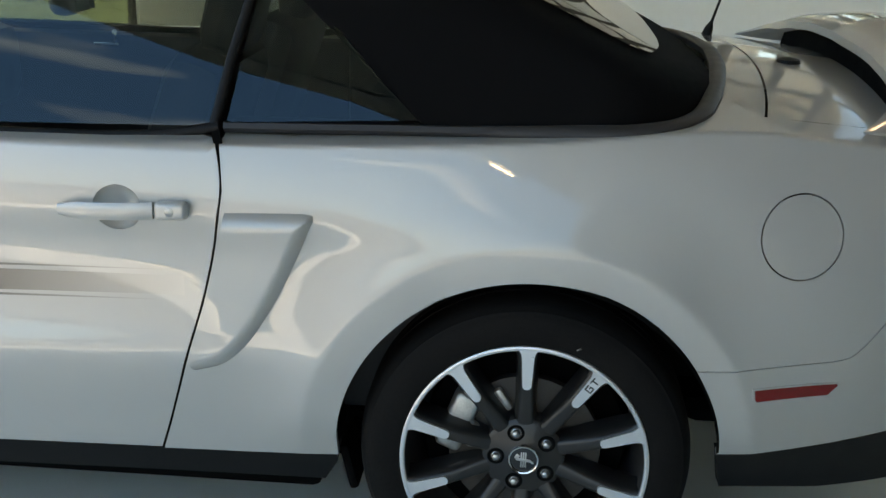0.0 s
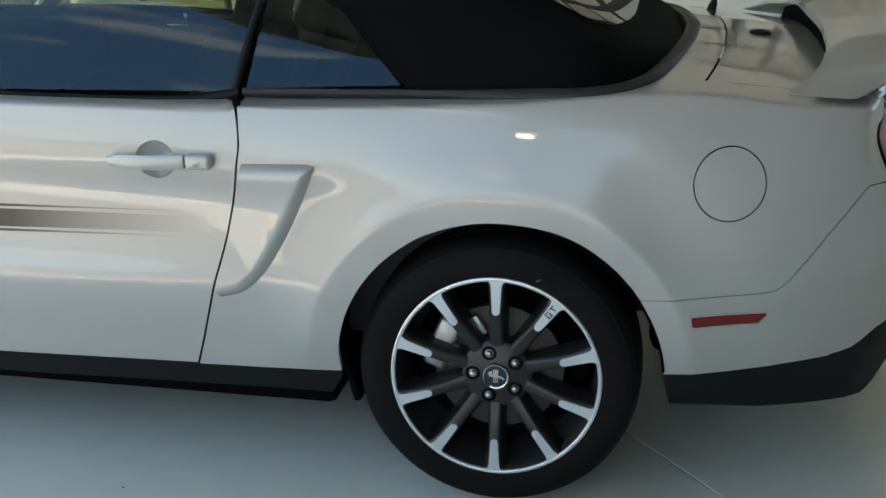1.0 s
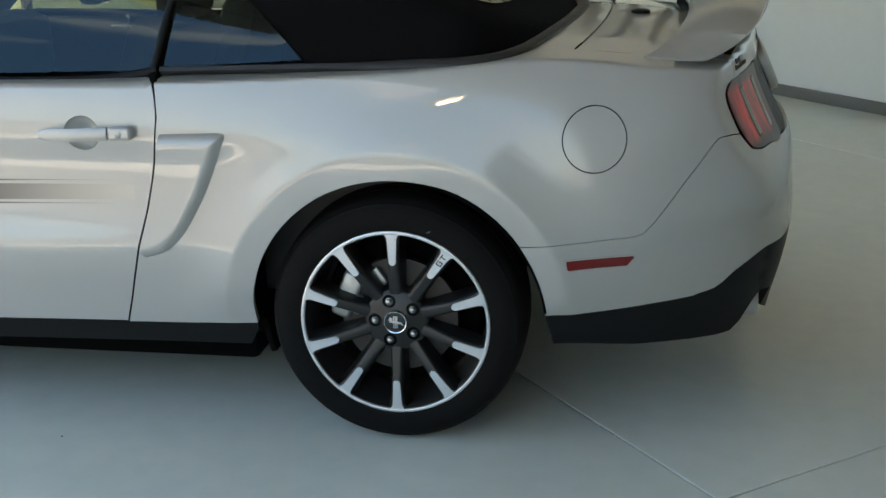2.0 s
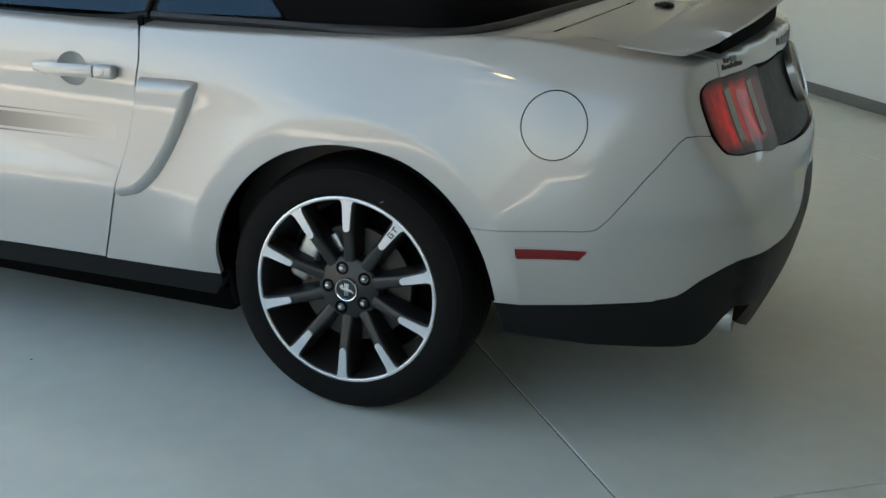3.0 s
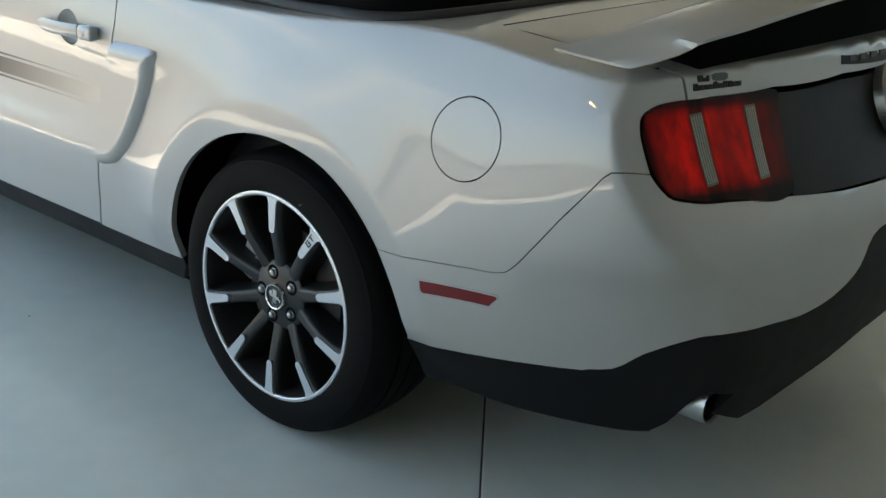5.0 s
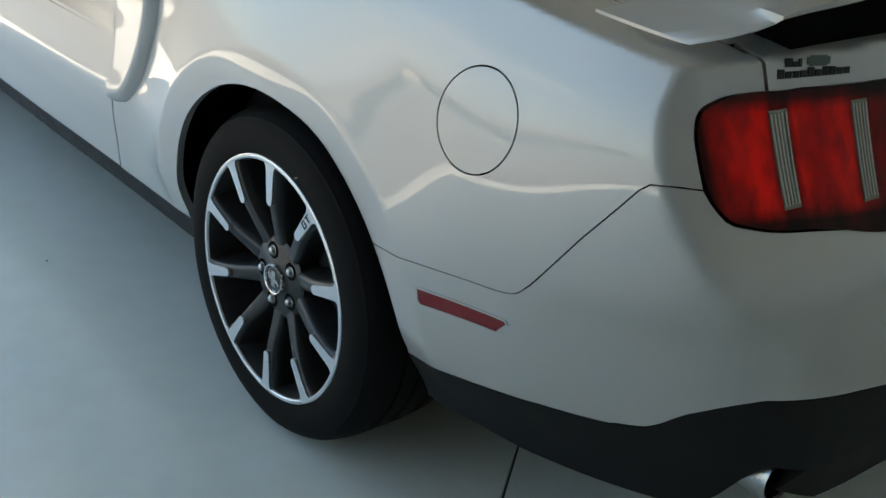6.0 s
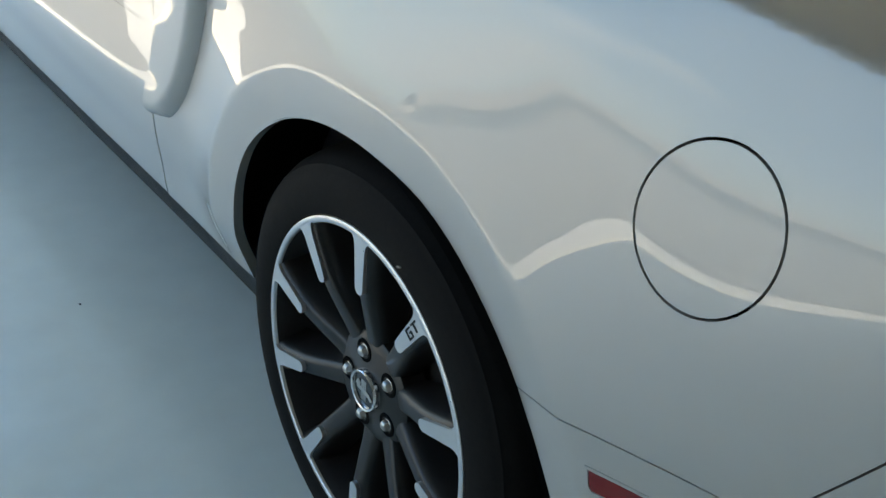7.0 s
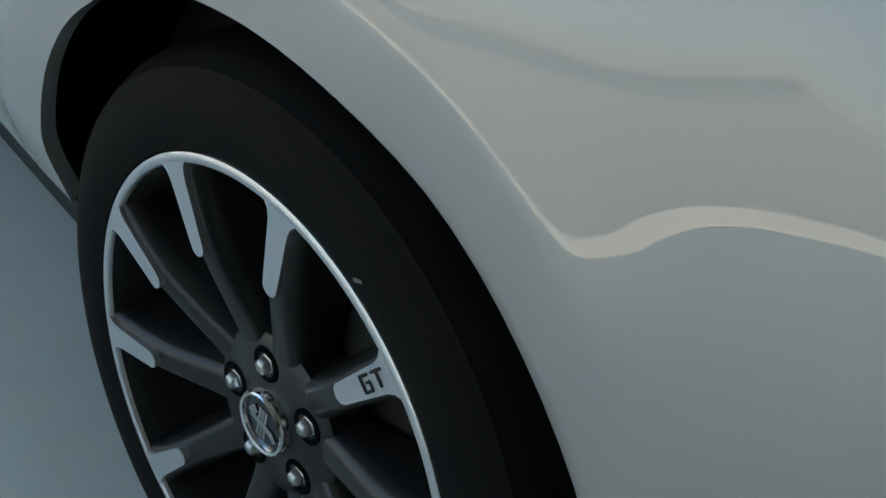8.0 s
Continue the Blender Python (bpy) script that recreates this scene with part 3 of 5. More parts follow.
lamp_loop = rear(LAMP)
STRIPS = ([(0.242, 0.893), (0.270, 0.896), (0.268, 0.775), (0.242, 0.772)], [(0.376, 0.900), (0.403, 0.902), (0.398, 0.775), (0.372, 0.772)])
for flip in (False, True):
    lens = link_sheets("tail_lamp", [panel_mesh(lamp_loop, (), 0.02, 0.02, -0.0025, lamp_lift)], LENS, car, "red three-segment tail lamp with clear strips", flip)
    for s in STRIPS:
        strip_part = link_sheets("clear_strip", [panel_mesh(rear(s), (), 0.015, 0.006, 0, lambda a, b: 0 * a + 0.0052)], CLEAR_STRIP, lens, "ribbed clear lens strip", flip)
        (y0, z0), (y1, z1), (y2, z2), (y3, z3) = s
        ribs = []
        for k in range(5):
            u = (k + 0.5) / 5
            ya, za, yb, zb = y0 + (y1 - y0) * u, z0 + (z1 - z0) * u, y3 + (y2 - y3) * u, z3 + (z2 - z3) * u
            ribs.append(panel_mesh(rear([(ya - 0.0013, za - 0.004), (ya + 0.0013, za - 0.004), (yb + 0.0013, zb + 0.004), (yb - 0.0013, zb + 0.004)]), (), 0.02, 0.002, 0, lambda a, b: 0 * a + 0.0066))
        link_sheets("strip_ribs", ribs, RIB_GREY, lens, "", flip)
panel_loop = rear([(0.476, 0.916), (0.70, 0.922), (MID, 0.925), (MID, 0.728), (0.60, 0.730), (0.460, 0.735), (0.466, 0.80)])
for flip in (False, True):
    link_sheets("rear_panel", [panel_mesh(panel_loop, (), 0.03, 0.012, 0.001, lambda a, b: 0 * a - 0.010)], PANEL_GREY, car, "dark panel between the tail lamps", flip)

# trunk lid: rear face and top
lid_rear = panel_mesh(rear([(0.247, 0.9165), (0.30, 0.921), (0.466, 0.927), (0.70, 0.934), (MID, 0.936)]) + [at(0.84 - 0.2 * (MID - y) ** 2, float(top_z(0.84 - 0.2 * (MID - y) ** 2, y)), y) for y in (MID, 0.75, 0.6, 0.45, 0.3, 0.245)] + rear([(0.240, 0.955), (0.244, 0.935)]), (), 0.02, 0.012, 0.0006)


def deck_sheet(x_front, x_back, y0, nx, ny, drop=0.0):
    """A sheet of the skin's top between two lines x(y), as points, normals and quads."""
    pos = []
    for v in np.linspace(-1, 1, ny):
        w = abs(v) * 0.72
        xs = np.linspace(x_front(w), x_back(w), nx)
        pos.append(np.stack([xs, MID + v * (MID - y0(xs))], -1))
    xy = np.array(pos).reshape(-1, 2)
    z = top_z(xy[:, 0], xy[:, 1])
    e = 0.004
    nx_, ny_ = -(top_z(xy[:, 0] + e, xy[:, 1]) - top_z(xy[:, 0] - e, xy[:, 1])) / (2 * e), -(top_z(xy[:, 0], xy[:, 1] + e) - top_z(xy[:, 0], xy[:, 1] - e)) / (2 * e)
    n = np.stack([nx_, ny_, np.ones(len(xy))], -1)
    n /= np.linalg.norm(n, axis=1, keepdims=True)
    f = [(j * nx + i, j * nx + i + 1, (j + 1) * nx + i + 1, (j + 1) * nx + i) for j in range(ny - 1) for i in range(nx - 1)]
    return np.column_stack([xy, z - drop]), n, f


def lid_front(w):
    return 0.432 + 0.070 * (1 - (w / 0.72) ** 2)


def lid_back(w):
    return 0.855 - 0.2 * w * w


trunk_lid = link_sheets("trunk_lid", [deck_sheet(lid_front, lid_back, lambda x: 0.1940 + 0.12 * (x - 0.44), 22, 60, 0.0006), lid_rear], PAINT, car, "silver trunk lid")
link_sheets("lid_edge", [lid_rear], PAINT, trunk_lid, "", True)
link_sheets("rear_deck", [deck_sheet(lambda w: 0.33 + 0.10 * (1 - (w / 0.70) ** 2), lambda w: lid_front(w) - 0.005, lambda x: 0.1975 + 0 * x, 8, 60, 0.0006)], PAINT, car, "silver deck between soft top and trunk lid")

# raised plateau of the side scoop
SCOOP = side([(-0.574, 0.812), (-0.50, 0.815)]) + side(curve([(-0.425, 0.817), (-0.405, 0.812), (-0.412, 0.795), (-0.440, 0.728), (-0.498, 0.613), (-0.545, 0.545), (-0.585, 0.510), (-0.640, 0.492)], 4)) + side([(-0.648, 0.512), (-0.634, 0.560), (-0.613, 0.628), (-0.592, 0.714), (-0.577, 0.79)])


def scoop_lift(a, b):
    """Flat top with rounded shoulders along the upper and rear edges; open and full height at the door."""
    d = np.full(len(a), 9.0)
    line = np.array(SCOOP[:31])
    for p, q in zip(line, line[1:]):
        e = q - p
        u = np.clip(((a - p[0]) * e[0] + (b - p[1]) * e[1]) / max(e @ e, 1e-12), 0, 1)
        d = np.minimum(d, np.hypot(a - p[0] - u * e[0], b - p[1] - u * e[1]))
    inside = in_poly(a, b, SCOOP)
    k = np.where(~inside & (d < 0.004), -d / 0.030, np.clip(d / 0.030, 0, 1))
    return 0.0008 + 0.021 * (1 - (1 - k) ** 2.4)


for flip in (False, True):
    link_sheets("side_scoop", [panel_mesh(SCOOP, (), 0.0042, 0.018, 0.0, scoop_lift)], PAINT, car, "raised silver side scoop behind the door", flip)

# black sill below the doors
sill_loop = side([(-2.33, 0.278), (-1.2, 0.2835), (-0.728, 0.2942), (-0.372, 0.309), (-0.372, 0.288), (-0.40, 0.240), (-1.2, 0.222), (-2.3, 0.220)])
for flip in (False, True):
    link_sheets("sill", [panel_mesh(sill_loop, (), 0.04, 0.05, 0.0, lambda a, b: 0 * a - 0.006)], BLACK, car, "black plastic sill panel", flip)

# front end, out of the way: fenders, bonnet and bumper
fender_loop = [at(-1.97, 0.925, 0.075)] + [at(-2.3, 0.925, 0.10), at(-2.9, 0.86, 0.12)] + side([(-3.20, 0.76), (-3.18, 0.60)]) + side(arch_points(FRONT_AXLE, 135, -6)) + side([(-2.0, 0.292), (-2.03, 0.40), (-2.01, 0.70)])
front_loop = [at(-3.2, 0.76, float(side_y(-3.2, 0.76)))] + [at(float(front_x(y, 0.78)), 0.78, y) for y in (0.25, 0.5, MID)] + [at(float(front_x(y, 0.24)), 0.24, y) for y in (MID, 0.5, 0.25)] + side([(-3.12, 0.24)]) + side(arch_points(FRONT_AXLE, 190, 135))  + side([(-3.18, 0.60)])
for flip in (False, True):
    link_sheets("front_fender", [panel_mesh(fender_loop, (), 0.05, 0.016, 0.002)], PAINT, car, "silver front fender", flip)
    link_sheets("front_bumper", [panel_mesh(front_loop, (), 0.06, 0.016, 0.002)], PAINT, car, "silver front bumper", flip)


def bonnet():
    xs, ys = np.linspace(-3.5, -1.95, 30), np.linspace(0.10, 2 * MID - 0.10, 30)
    bm = bmesh.new()
    grid = []
    for x in xs:
        row = []
        for y in ys:
            w = (y - MID) / 0.812
            inset = 0.35 * max(0, (-2.9 - x) / 0.6) ** 2 * abs(w)
            row.append(bm.verts.new((x + 0.10 * w * w, MID + (y - MID) * (1 - inset), float(deck_z(x, y)) - 0.012 - 0.03 * w ** 4)))
        grid.append(row)
    for a, b in zip(grid, grid[1:]):
        for i in range(len(a) - 1):
            bm.faces.new((a[i], b[i], b[i + 1], a[i + 1]))
    bmesh.ops.solidify(bm, geom=bm.faces[:], thickness=0.012)
    bmesh.ops.recalc_face_normals(bm, faces=bm.faces[:])
    return part("bonnet", bm, PAINT, car, "silver bonnet")


bonnet()

# ---- wheels ----
def spoke_outline(a0, r0, r1, w0, w1, n=10):
    """A tip with a round inner end and a flared root at the rim, as (x, z) points."""
    c, s = math.cos(a0), math.sin(a0)
    pts = [(r1 - 0.0, -w1 * 1.45), (r1 - 0.006, -w1 * 1.05), (r1 - 0.014, -w1 * 0.88)]
    pts += [(r0 + w0, -w0)]
    pts += [(r0 + w0 - w0 * math.sin(math.pi * k / n), -w0 * math.cos(math.pi * k / n)) for k in range(1, n)]
    pts += [(r0 + w0, w0), (r1 - 0.014, w1 * 0.88), (r1 - 0.006, w1 * 1.05), (r1, w1 * 1.45)]
    return [(c * u - s * v, s * u + c * v) for u, v in pts]


def build_wheel(name, label):
    """A wheel with its face towards -y and its centre at the origin."""
    hub = thing(name, label, "wheel")
    del hub["category"]
    bm = bmesh.new()
    R = 0.327
    lathe(bm, [(0.236, 0.008), (0.2410, 0.006), (0.2435, 0.0), (0.252, -0.002), (0.266, -0.003), (0.280, -0.002), (0.291, 0.001), (0.300, 0.005), (0.3035, 0.0075), (0.3075, 0.009), (0.309, 0.012), (0.314, 0.018), (0.320, 0.029), (R - 0.0030, 0.046), (R - 0.0008, 0.062),
               (R, 0.075), (R - 0.006, 0.0755), (R - 0.006, 0.083), (R, 0.0835), (R + 0.0005, 0.115), (R - 0.0055, 0.1155), (R - 0.0055, 0.123), (R + 0.0005, 0.1235), (R, 0.165), (R - 0.006, 0.1655), (R - 0.006, 0.173), (R - 0.0005, 0.1735), (R - 0.004, 0.21), (0.316, 0.236), (0.29, 0.252), (0.255, 0.245), (0.235, 0.236)], 128)
    bmesh.ops.recalc_face_normals(bm, faces=bm.faces[:])
    # the tyre flattens a little where it stands on the floor
    for v in bm.verts:
        v.co.z = max(v.co.z, FLOOR_Z - AXLE)
    part("tyre", bm, TYRE, hub, "black low-profile tyre")
    bm = bmesh.new()
    lathe(bm, [(0.2312, 0.0035), (0.2318, 0.001), (0.2326, -0.0005), (0.2340, -0.0015), (0.2390, -0.0015), (0.2412, 0.0), (0.2420, 0.006)], 128)
    bmesh.ops.recalc_face_normals(bm, faces=bm.faces[:])
    part("rim_lip", bm, ALLOY_CUT, hub, "bright machined rim lip")
    bm = bmesh.new()
    lathe(bm, [(0.2313, 0.0035), (0.2300, 0.012), (0.2285, 0.022), (0.2300, 0.050), (0.2180, 0.10), (0.2150, 0.20), (0.235, 0.235)], 96)
    bmesh.ops.recalc_face_normals(bm, faces=bm.faces[:])
    bmesh.ops.reverse_faces(bm, faces=bm.faces[:])
    part("barrel", bm, BARREL, hub, "dark rim barrel")
    # ten spokes: dark flanks that run deep into the hub
    for k in range(10):
        a = radians(18 + 36 * k)
        bm = bmesh.new()
        c, s = math.cos(a), math.sin(a)
        rows = []
        for r, half, flank, top, deep in ((0.058, 0.017, 0.024, 0.0245, 0.050), (0.072, 0.0155, 0.0225, 0.0215, 0.055), (0.090, 0.0145, 0.0215, 0.0180, 0.060), (0.115, 0.0135, 0.0210, 0.0125, 0.064), (0.140, 0.0128, 0.0215, 0.0075, 0.066), (0.160, 0.0130, 0.0220, 0.0045, 0.066), (0.195, 0.0145, 0.0230, 0.0025, 0.064), (0.218, 0.0165, 0.0250, 0.0020, 0.058), (0.2315, 0.0230, 0.0320, 0.0020, 0.050)):
            half_sec = ((flank, deep), (half + 0.0050, top + 0.022), (half + 0.0028, top + 0.010), (half, top + 0.0042), (half * 0.80, top + 0.0012), (half * 0.5, top))
            sec = [(-v, d) for v, d in half_sec] + list(half_sec[::-1])
            rows.append([bm.verts.new((c * r - s * v, d, s * r + c * v)) for v, d in sec])
        for p, q in zip(rows, rows[1:]):
            for i in range(11):
                bm.faces.new((p[i], p[i + 1], q[i + 1], q[i]))
        bmesh.ops.recalc_face_normals(bm, faces=bm.faces[:])
        part("spoke", bm, ALLOY_DARK, hub)
        bm = bmesh.new()
        vs = [bm.verts.new((x, -0.0012, z)) for x, z in spoke_outline(a, 0.153, 0.2335, 0.0088, 0.0135)]
        f = bm.faces.new(vs)
        ext = bmesh.ops.extrude_face_region(bm, geom=[f])
        bmesh.ops.translate(bm, verts=[v for v in ext["geom"] if isinstance(v, bmesh.types.BMVert)], vec=(0, 0.007, 0))
        bmesh.ops.recalc_face_normals(bm, faces=bm.faces[:])
        part("spoke_face", bm, ALLOY_CUT, hub, "bright machined spoke tip", 30)
    bm = bmesh.new()
    lathe(bm, [(0.0, 0.018), (0.030, 0.018), (0.036, 0.021), (0.072, 0.022), (0.080, 0.028), (0.084, 0.060)], 80)
    bmesh.ops.recalc_face_normals(bm, faces=bm.faces[:])
    part("hub_plate", bm, ALLOY_DARK, hub)
    bm = bmesh.new()
    lathe(bm, [(0.0255, 0.013), (0.0265, 0.0095), (0.0290, 0.0085), (0.0305, 0.0105), (0.0305, 0.020)], 64)
    bmesh.ops.recalc_face_normals(bm, faces=bm.faces[:])
    cap = part("centre_cap", bm, CHROME, hub, "black centre cap with a chrome ring")
    bm = bmesh.new()
    lathe(bm, [(0.0, 0.0115), (0.015, 0.0118), (0.0258, 0.0128)], 48)
    bmesh.ops.recalc_face_normals(bm, faces=bm.faces[:])
    part("cap_face", bm, CAP_BLACK, cap)
    for dx in (-0.0042, 0, 0.0042):
        boxed("cap_bar", (0.003, 0.0012, 0.032), (dx, 0.0112, 0.0), STEEL, cap, 0.0005)
    bm = bmesh.new()
    box(bm, (0.030, 0.0016, 0.006), (0, 0, 0), None, 0.0007)
    box(bm, (0.008, 0.0016, 0.010), (-0.013, 0, 0.005), pose(0, 0, 0, 0, 25, 0), 0.0007)
    box(bm, (0.008, 0.0016, 0.004), (0.017, 0, -0.002), pose(0, 0, 0, 0, 35, 0), 0.0007)
    part("cap_motif", bm, STEEL, cap, m=Matrix.Translation((0, 0.0105, 0)) @ pose(0, 0, 0, 0, 8, 0))
    for k in range(5):
        a = radians(108 + 72 * k)
        x, z = 0.0540 * math.cos(a), 0.0540 * math.sin(a)
        bm = bmesh.new()
        lathe(bm, [(0.0, 0.013), (0.005, 0.0135), (0.0078, 0.016), (0.0086, 0.021), (0.0108, 0.0225), (0.0108, 0.034)], 6)
        bmesh.ops.recalc_face_normals(bm, faces=bm.faces[:])
        part("lug_nut", bm, STEEL, hub, "steel lug nut", m=Matrix.Translation((x, 0, z)))
        bm = bmesh.new()
        lathe(bm, [(0.0115, 0.0212), (0.0165, 0.0212), (0.0175, 0.0235)], 28)
        bmesh.ops.recalc_face_normals(bm, faces=bm.faces[:])
        part("lug_seat", bm, LINER, hub, m=Matrix.Translation((x, -0.0008, z)))
    # letters on one spoke, in dark strokes
    a = radians(54)
    m = Matrix(((math.cos(a), 0, -math.sin(a), 0), (0, 1, 0, 0), (math.sin(a), 0, math.cos(a), 0), (0, 0, 0, 1)))
    bm = bmesh.new()
    sheets = [((0.012, 0.0026), (-0.0090, 0.0065)), ((0.0026, 0.013), (-0.0140, 0.0005)), ((0.012, 0.0026), (-0.0090, -0.0060)), ((0.0026, 0.007), (-0.0040, -0.0025)), ((0.006, 0.0024), (-0.0060, 0.0008)),
              ((0.014, 0.0026), (0.0085, 0.0065)), ((0.0028, 0.0125), (0.0080, 0.0000))]
    for (w, h), (u, v) in sheets:
        box(bm, (w, 0.0012, h), (0.2095 + u, -0.0018, v), None, 0.0004, 1)
    part("spoke_letters", bm, PANEL_GREY, hub, "dark letters on a spoke tip", m=m)
    bm = bmesh.new()
    box(bm, (0.010, 0.0015, 0.003), (0.0935, -0.0052, 0.2425), pose(0, 0, 0, 0, -25, 0), 0.0005, 1)
    part("scuff_mark", bm, BASEB, hub, "pale scuff on the tyre wall")
    bm = bmesh.new()
    box(bm, (0.006, 0.008, 0.016), (0.2275, 0.004, 0.098), pose(0, 0, 0, 0, -20, 0), 0.002, 2)
    part("balance_weight", bm, STEEL, hub, "small grey balance weight")
    # brake behind the spokes
    bm = bmesh.new()
    lathe(bm, [(0.075, 0.070), (0.150, 0.0705), (0.151, 0.073), (0.151, 0.090), (0.075, 0.092)], 80)
    bmesh.ops.recalc_face_normals(bm, faces=bm.faces[:])
    disc = part("brake_disc", bm, DISC, hub, "grey iron brake disc")
    bm = bmesh.new()
    lathe(bm, [(0.0, 0.06), (0.072, 0.06), (0.076, 0.072)], 48)
    bmesh.ops.recalc_face_normals(bm, faces=bm.faces[:])
    part("disc_bell", bm, LINER, disc)
    bm = bmesh.new()
    box(bm, (0.055, 0.05, 0.125), (-0.132, 0.075, 0.052), pose(0, 0, 0, 0, 22, 0), 0.012, 3)
    box(bm, (0.030, 0.03, 0.050), (-0.105, 0.055, 0.030), pose(0, 0, 0, 0, 22, 0), 0.008, 2)
    caliper = part("brake_caliper", bm, CAST, hub, "bare metal brake caliper")
    bm = bmesh.new()
    box(bm, (0.018, 0.02, 0.050), (-0.045, 0.060, 0.105), pose(0, 0, 0, 0, -35, 0), 0.006, 2)
    part("brake_bracket", bm, CAST, hub, m=None)
    bm = bmesh.new()
    lathe(bm, [(0.0, 0.12), (0.20, 0.12), (0.205, 0.13)], 48)
    bmesh.ops.recalc_face_normals(bm, faces=bm.faces[:])
    part("back_plate", bm, LINER, hub)
    return hub


wheel = build_wheel("wheel", "dark ten-spoke alloy wheel with machined tips and a black tyre")
wheel.location = (0, -0.006, AXLE)
wheel.parent = car
for x, y, turn in ((FRONT_AXLE, 0.0, 0), (0.0, 2 * MID, 180), (FRONT_AXLE, 2 * MID, 180)):
    copy_thing(wheel, pose(x, y, AXLE, 0, 0, turn))

# wheel houses
for cx in (0.0, FRONT_AXLE):
    for flip in (False, True):
        bm = bmesh.new()
        n, prof = 40, [(0.3715, -0.024), (0.392, 0.0), (0.395, 0.10), (0.39, 0.36)]
        rows = []
        for k in range(n + 1):
            a = radians(4 + 172 * k / n)
            rows.append([bm.verts.new((cx + r * math.cos(a), y + 0.060 * (1 - math.sin(a)) ** 2, AXLE + r * math.sin(a))) for r, y in prof])
        for p, q in zip(rows, rows[1:]):
            for i in range(3):
                bm.faces.new((p[i], p[i + 1], q[i + 1], q[i]))
        vs = [r[3] for r in rows]
        bm.faces.new(vs)
        if flip:
            for v in bm.verts:
                v.co.y = 2 * MID - v.co.y
        bmesh.ops.recalc_face_normals(bm, faces=bm.faces[:])
        part("wheel_house", bm, LINER, car, "black wheel-house liner")
boxed("mud_flap", (0.02, 0.14, 0.10), (-0.352, 0.13, 0.268), LINER, car, 0.008, pose(0, 0, 0, 0, -14, 0))
boxed("mud_flap", (0.02, 0.14, 0.11), (-0.348, 2 * MID - 0.14, 0.265), LINER, car, 0.008, pose(0, 0, 0, 0, -14, 0))

for y in (0.19, 2 * MID - 0.19):
    boxed("splash_shield", (0.06, 0.26, 0.16), (-0.405, y, 0.40), LINER, car, 0.01)

# floor pan and dark inner tub
boxed("underbody", (3.5, 1.36, 0.08), (-1.50, MID, 0.245), LINER, car, 0.01)
boxed("muffler", (0.36, 1.10, 0.08), (0.52, MID, 0.300), LINER, car, 0.04)
# hung extra low to block light and deepen the shade under the car
boxed("floor_pan", (1.86, 1.38, 0.08), (-1.37, MID, 0.165), LINER, car, 0.02)
boxed("trunk_tub", (0.50, 1.20, 0.45), (0.50, MID, 0.62), LINER, car, 0.02)
boxed("rear_axle_tube", (0.09, 1.5, 0.09), (0.0, MID, AXLE), LINER, car, 0.03)
# exhaust tips
for y in (0.352, 2 * MID - 0.352):
    bm = bmesh.new()
    lathe(bm, [(0.038, 0.0), (0.042, -0.004), (0.044, 0.01), (0.044, 0.30), (0.034, 0.30), (0.038, 0.02)], 40, None, True)
    bmesh.ops.recalc_face_normals(bm, faces=bm.faces[:])
    part("exhaust_tip", bm, STEEL, car, "chrome exhaust tip", m=Matrix.Translation((0.908, y, 0.312)) @ pose(0, 0, 0, 0, 0, 90))

# ---- soft top, glass and trim ----
def top_side_y(x, z):
    plan = 0.105 + 0.30 * np.clip((np.asarray(x, float) - 0.10) / 0.27, 0, 1) ** 2.2
    return plan + 0.50 * (z - 0.985)


def roof_z(x, y):
    w = np.minimum(np.abs(y - MID) / 0.6, 1.35)
    slope = 1.005 + (0.40 - x) * 0.47
    flat = 1.40 - 0.03 * w * w - 0.06 * np.clip((-1.2 - x) / 0.6, 0, 1) ** 2
    return -np.logaddexp(-28 * slope, -28 * flat) / 28


def top_point(x, phi, lift=0.0):
    """The soft top's outer shape at x, at an angle up from the sill line."""
    x, phi = np.asarray(x, float), np.asarray(phi, float)
    cy, cz = MID, 0.93
    d = np.stack([-np.cos(phi), np.sin(phi)], -1)
    ts = (cy - top_side_y(x, cz)) / (0.5 * d[..., 1] - d[..., 0])
    td = np.full(x.shape, 0.4)
    for _ in range(16):
        td = 0.5 * td + 0.5 * (roof_z(x, cy + td * d[..., 0]) - cz) / np.maximum(d[..., 1], 1e-3)
    p = 9.0
    t = np.exp(-np.logaddexp(-p * np.log(np.clip(ts, 0.01, 9)), -p * np.log(np.clip(td, 0.01, 9))) / p) + lift
    return np.stack([x, cy + t * d[..., 0], cz + t * d[..., 1]], -1)


def fabric_front(z):
    """x of the front edge of the fabric beside the quarter glass."""
    return -0.232 - (z - 0.985) * 1.16


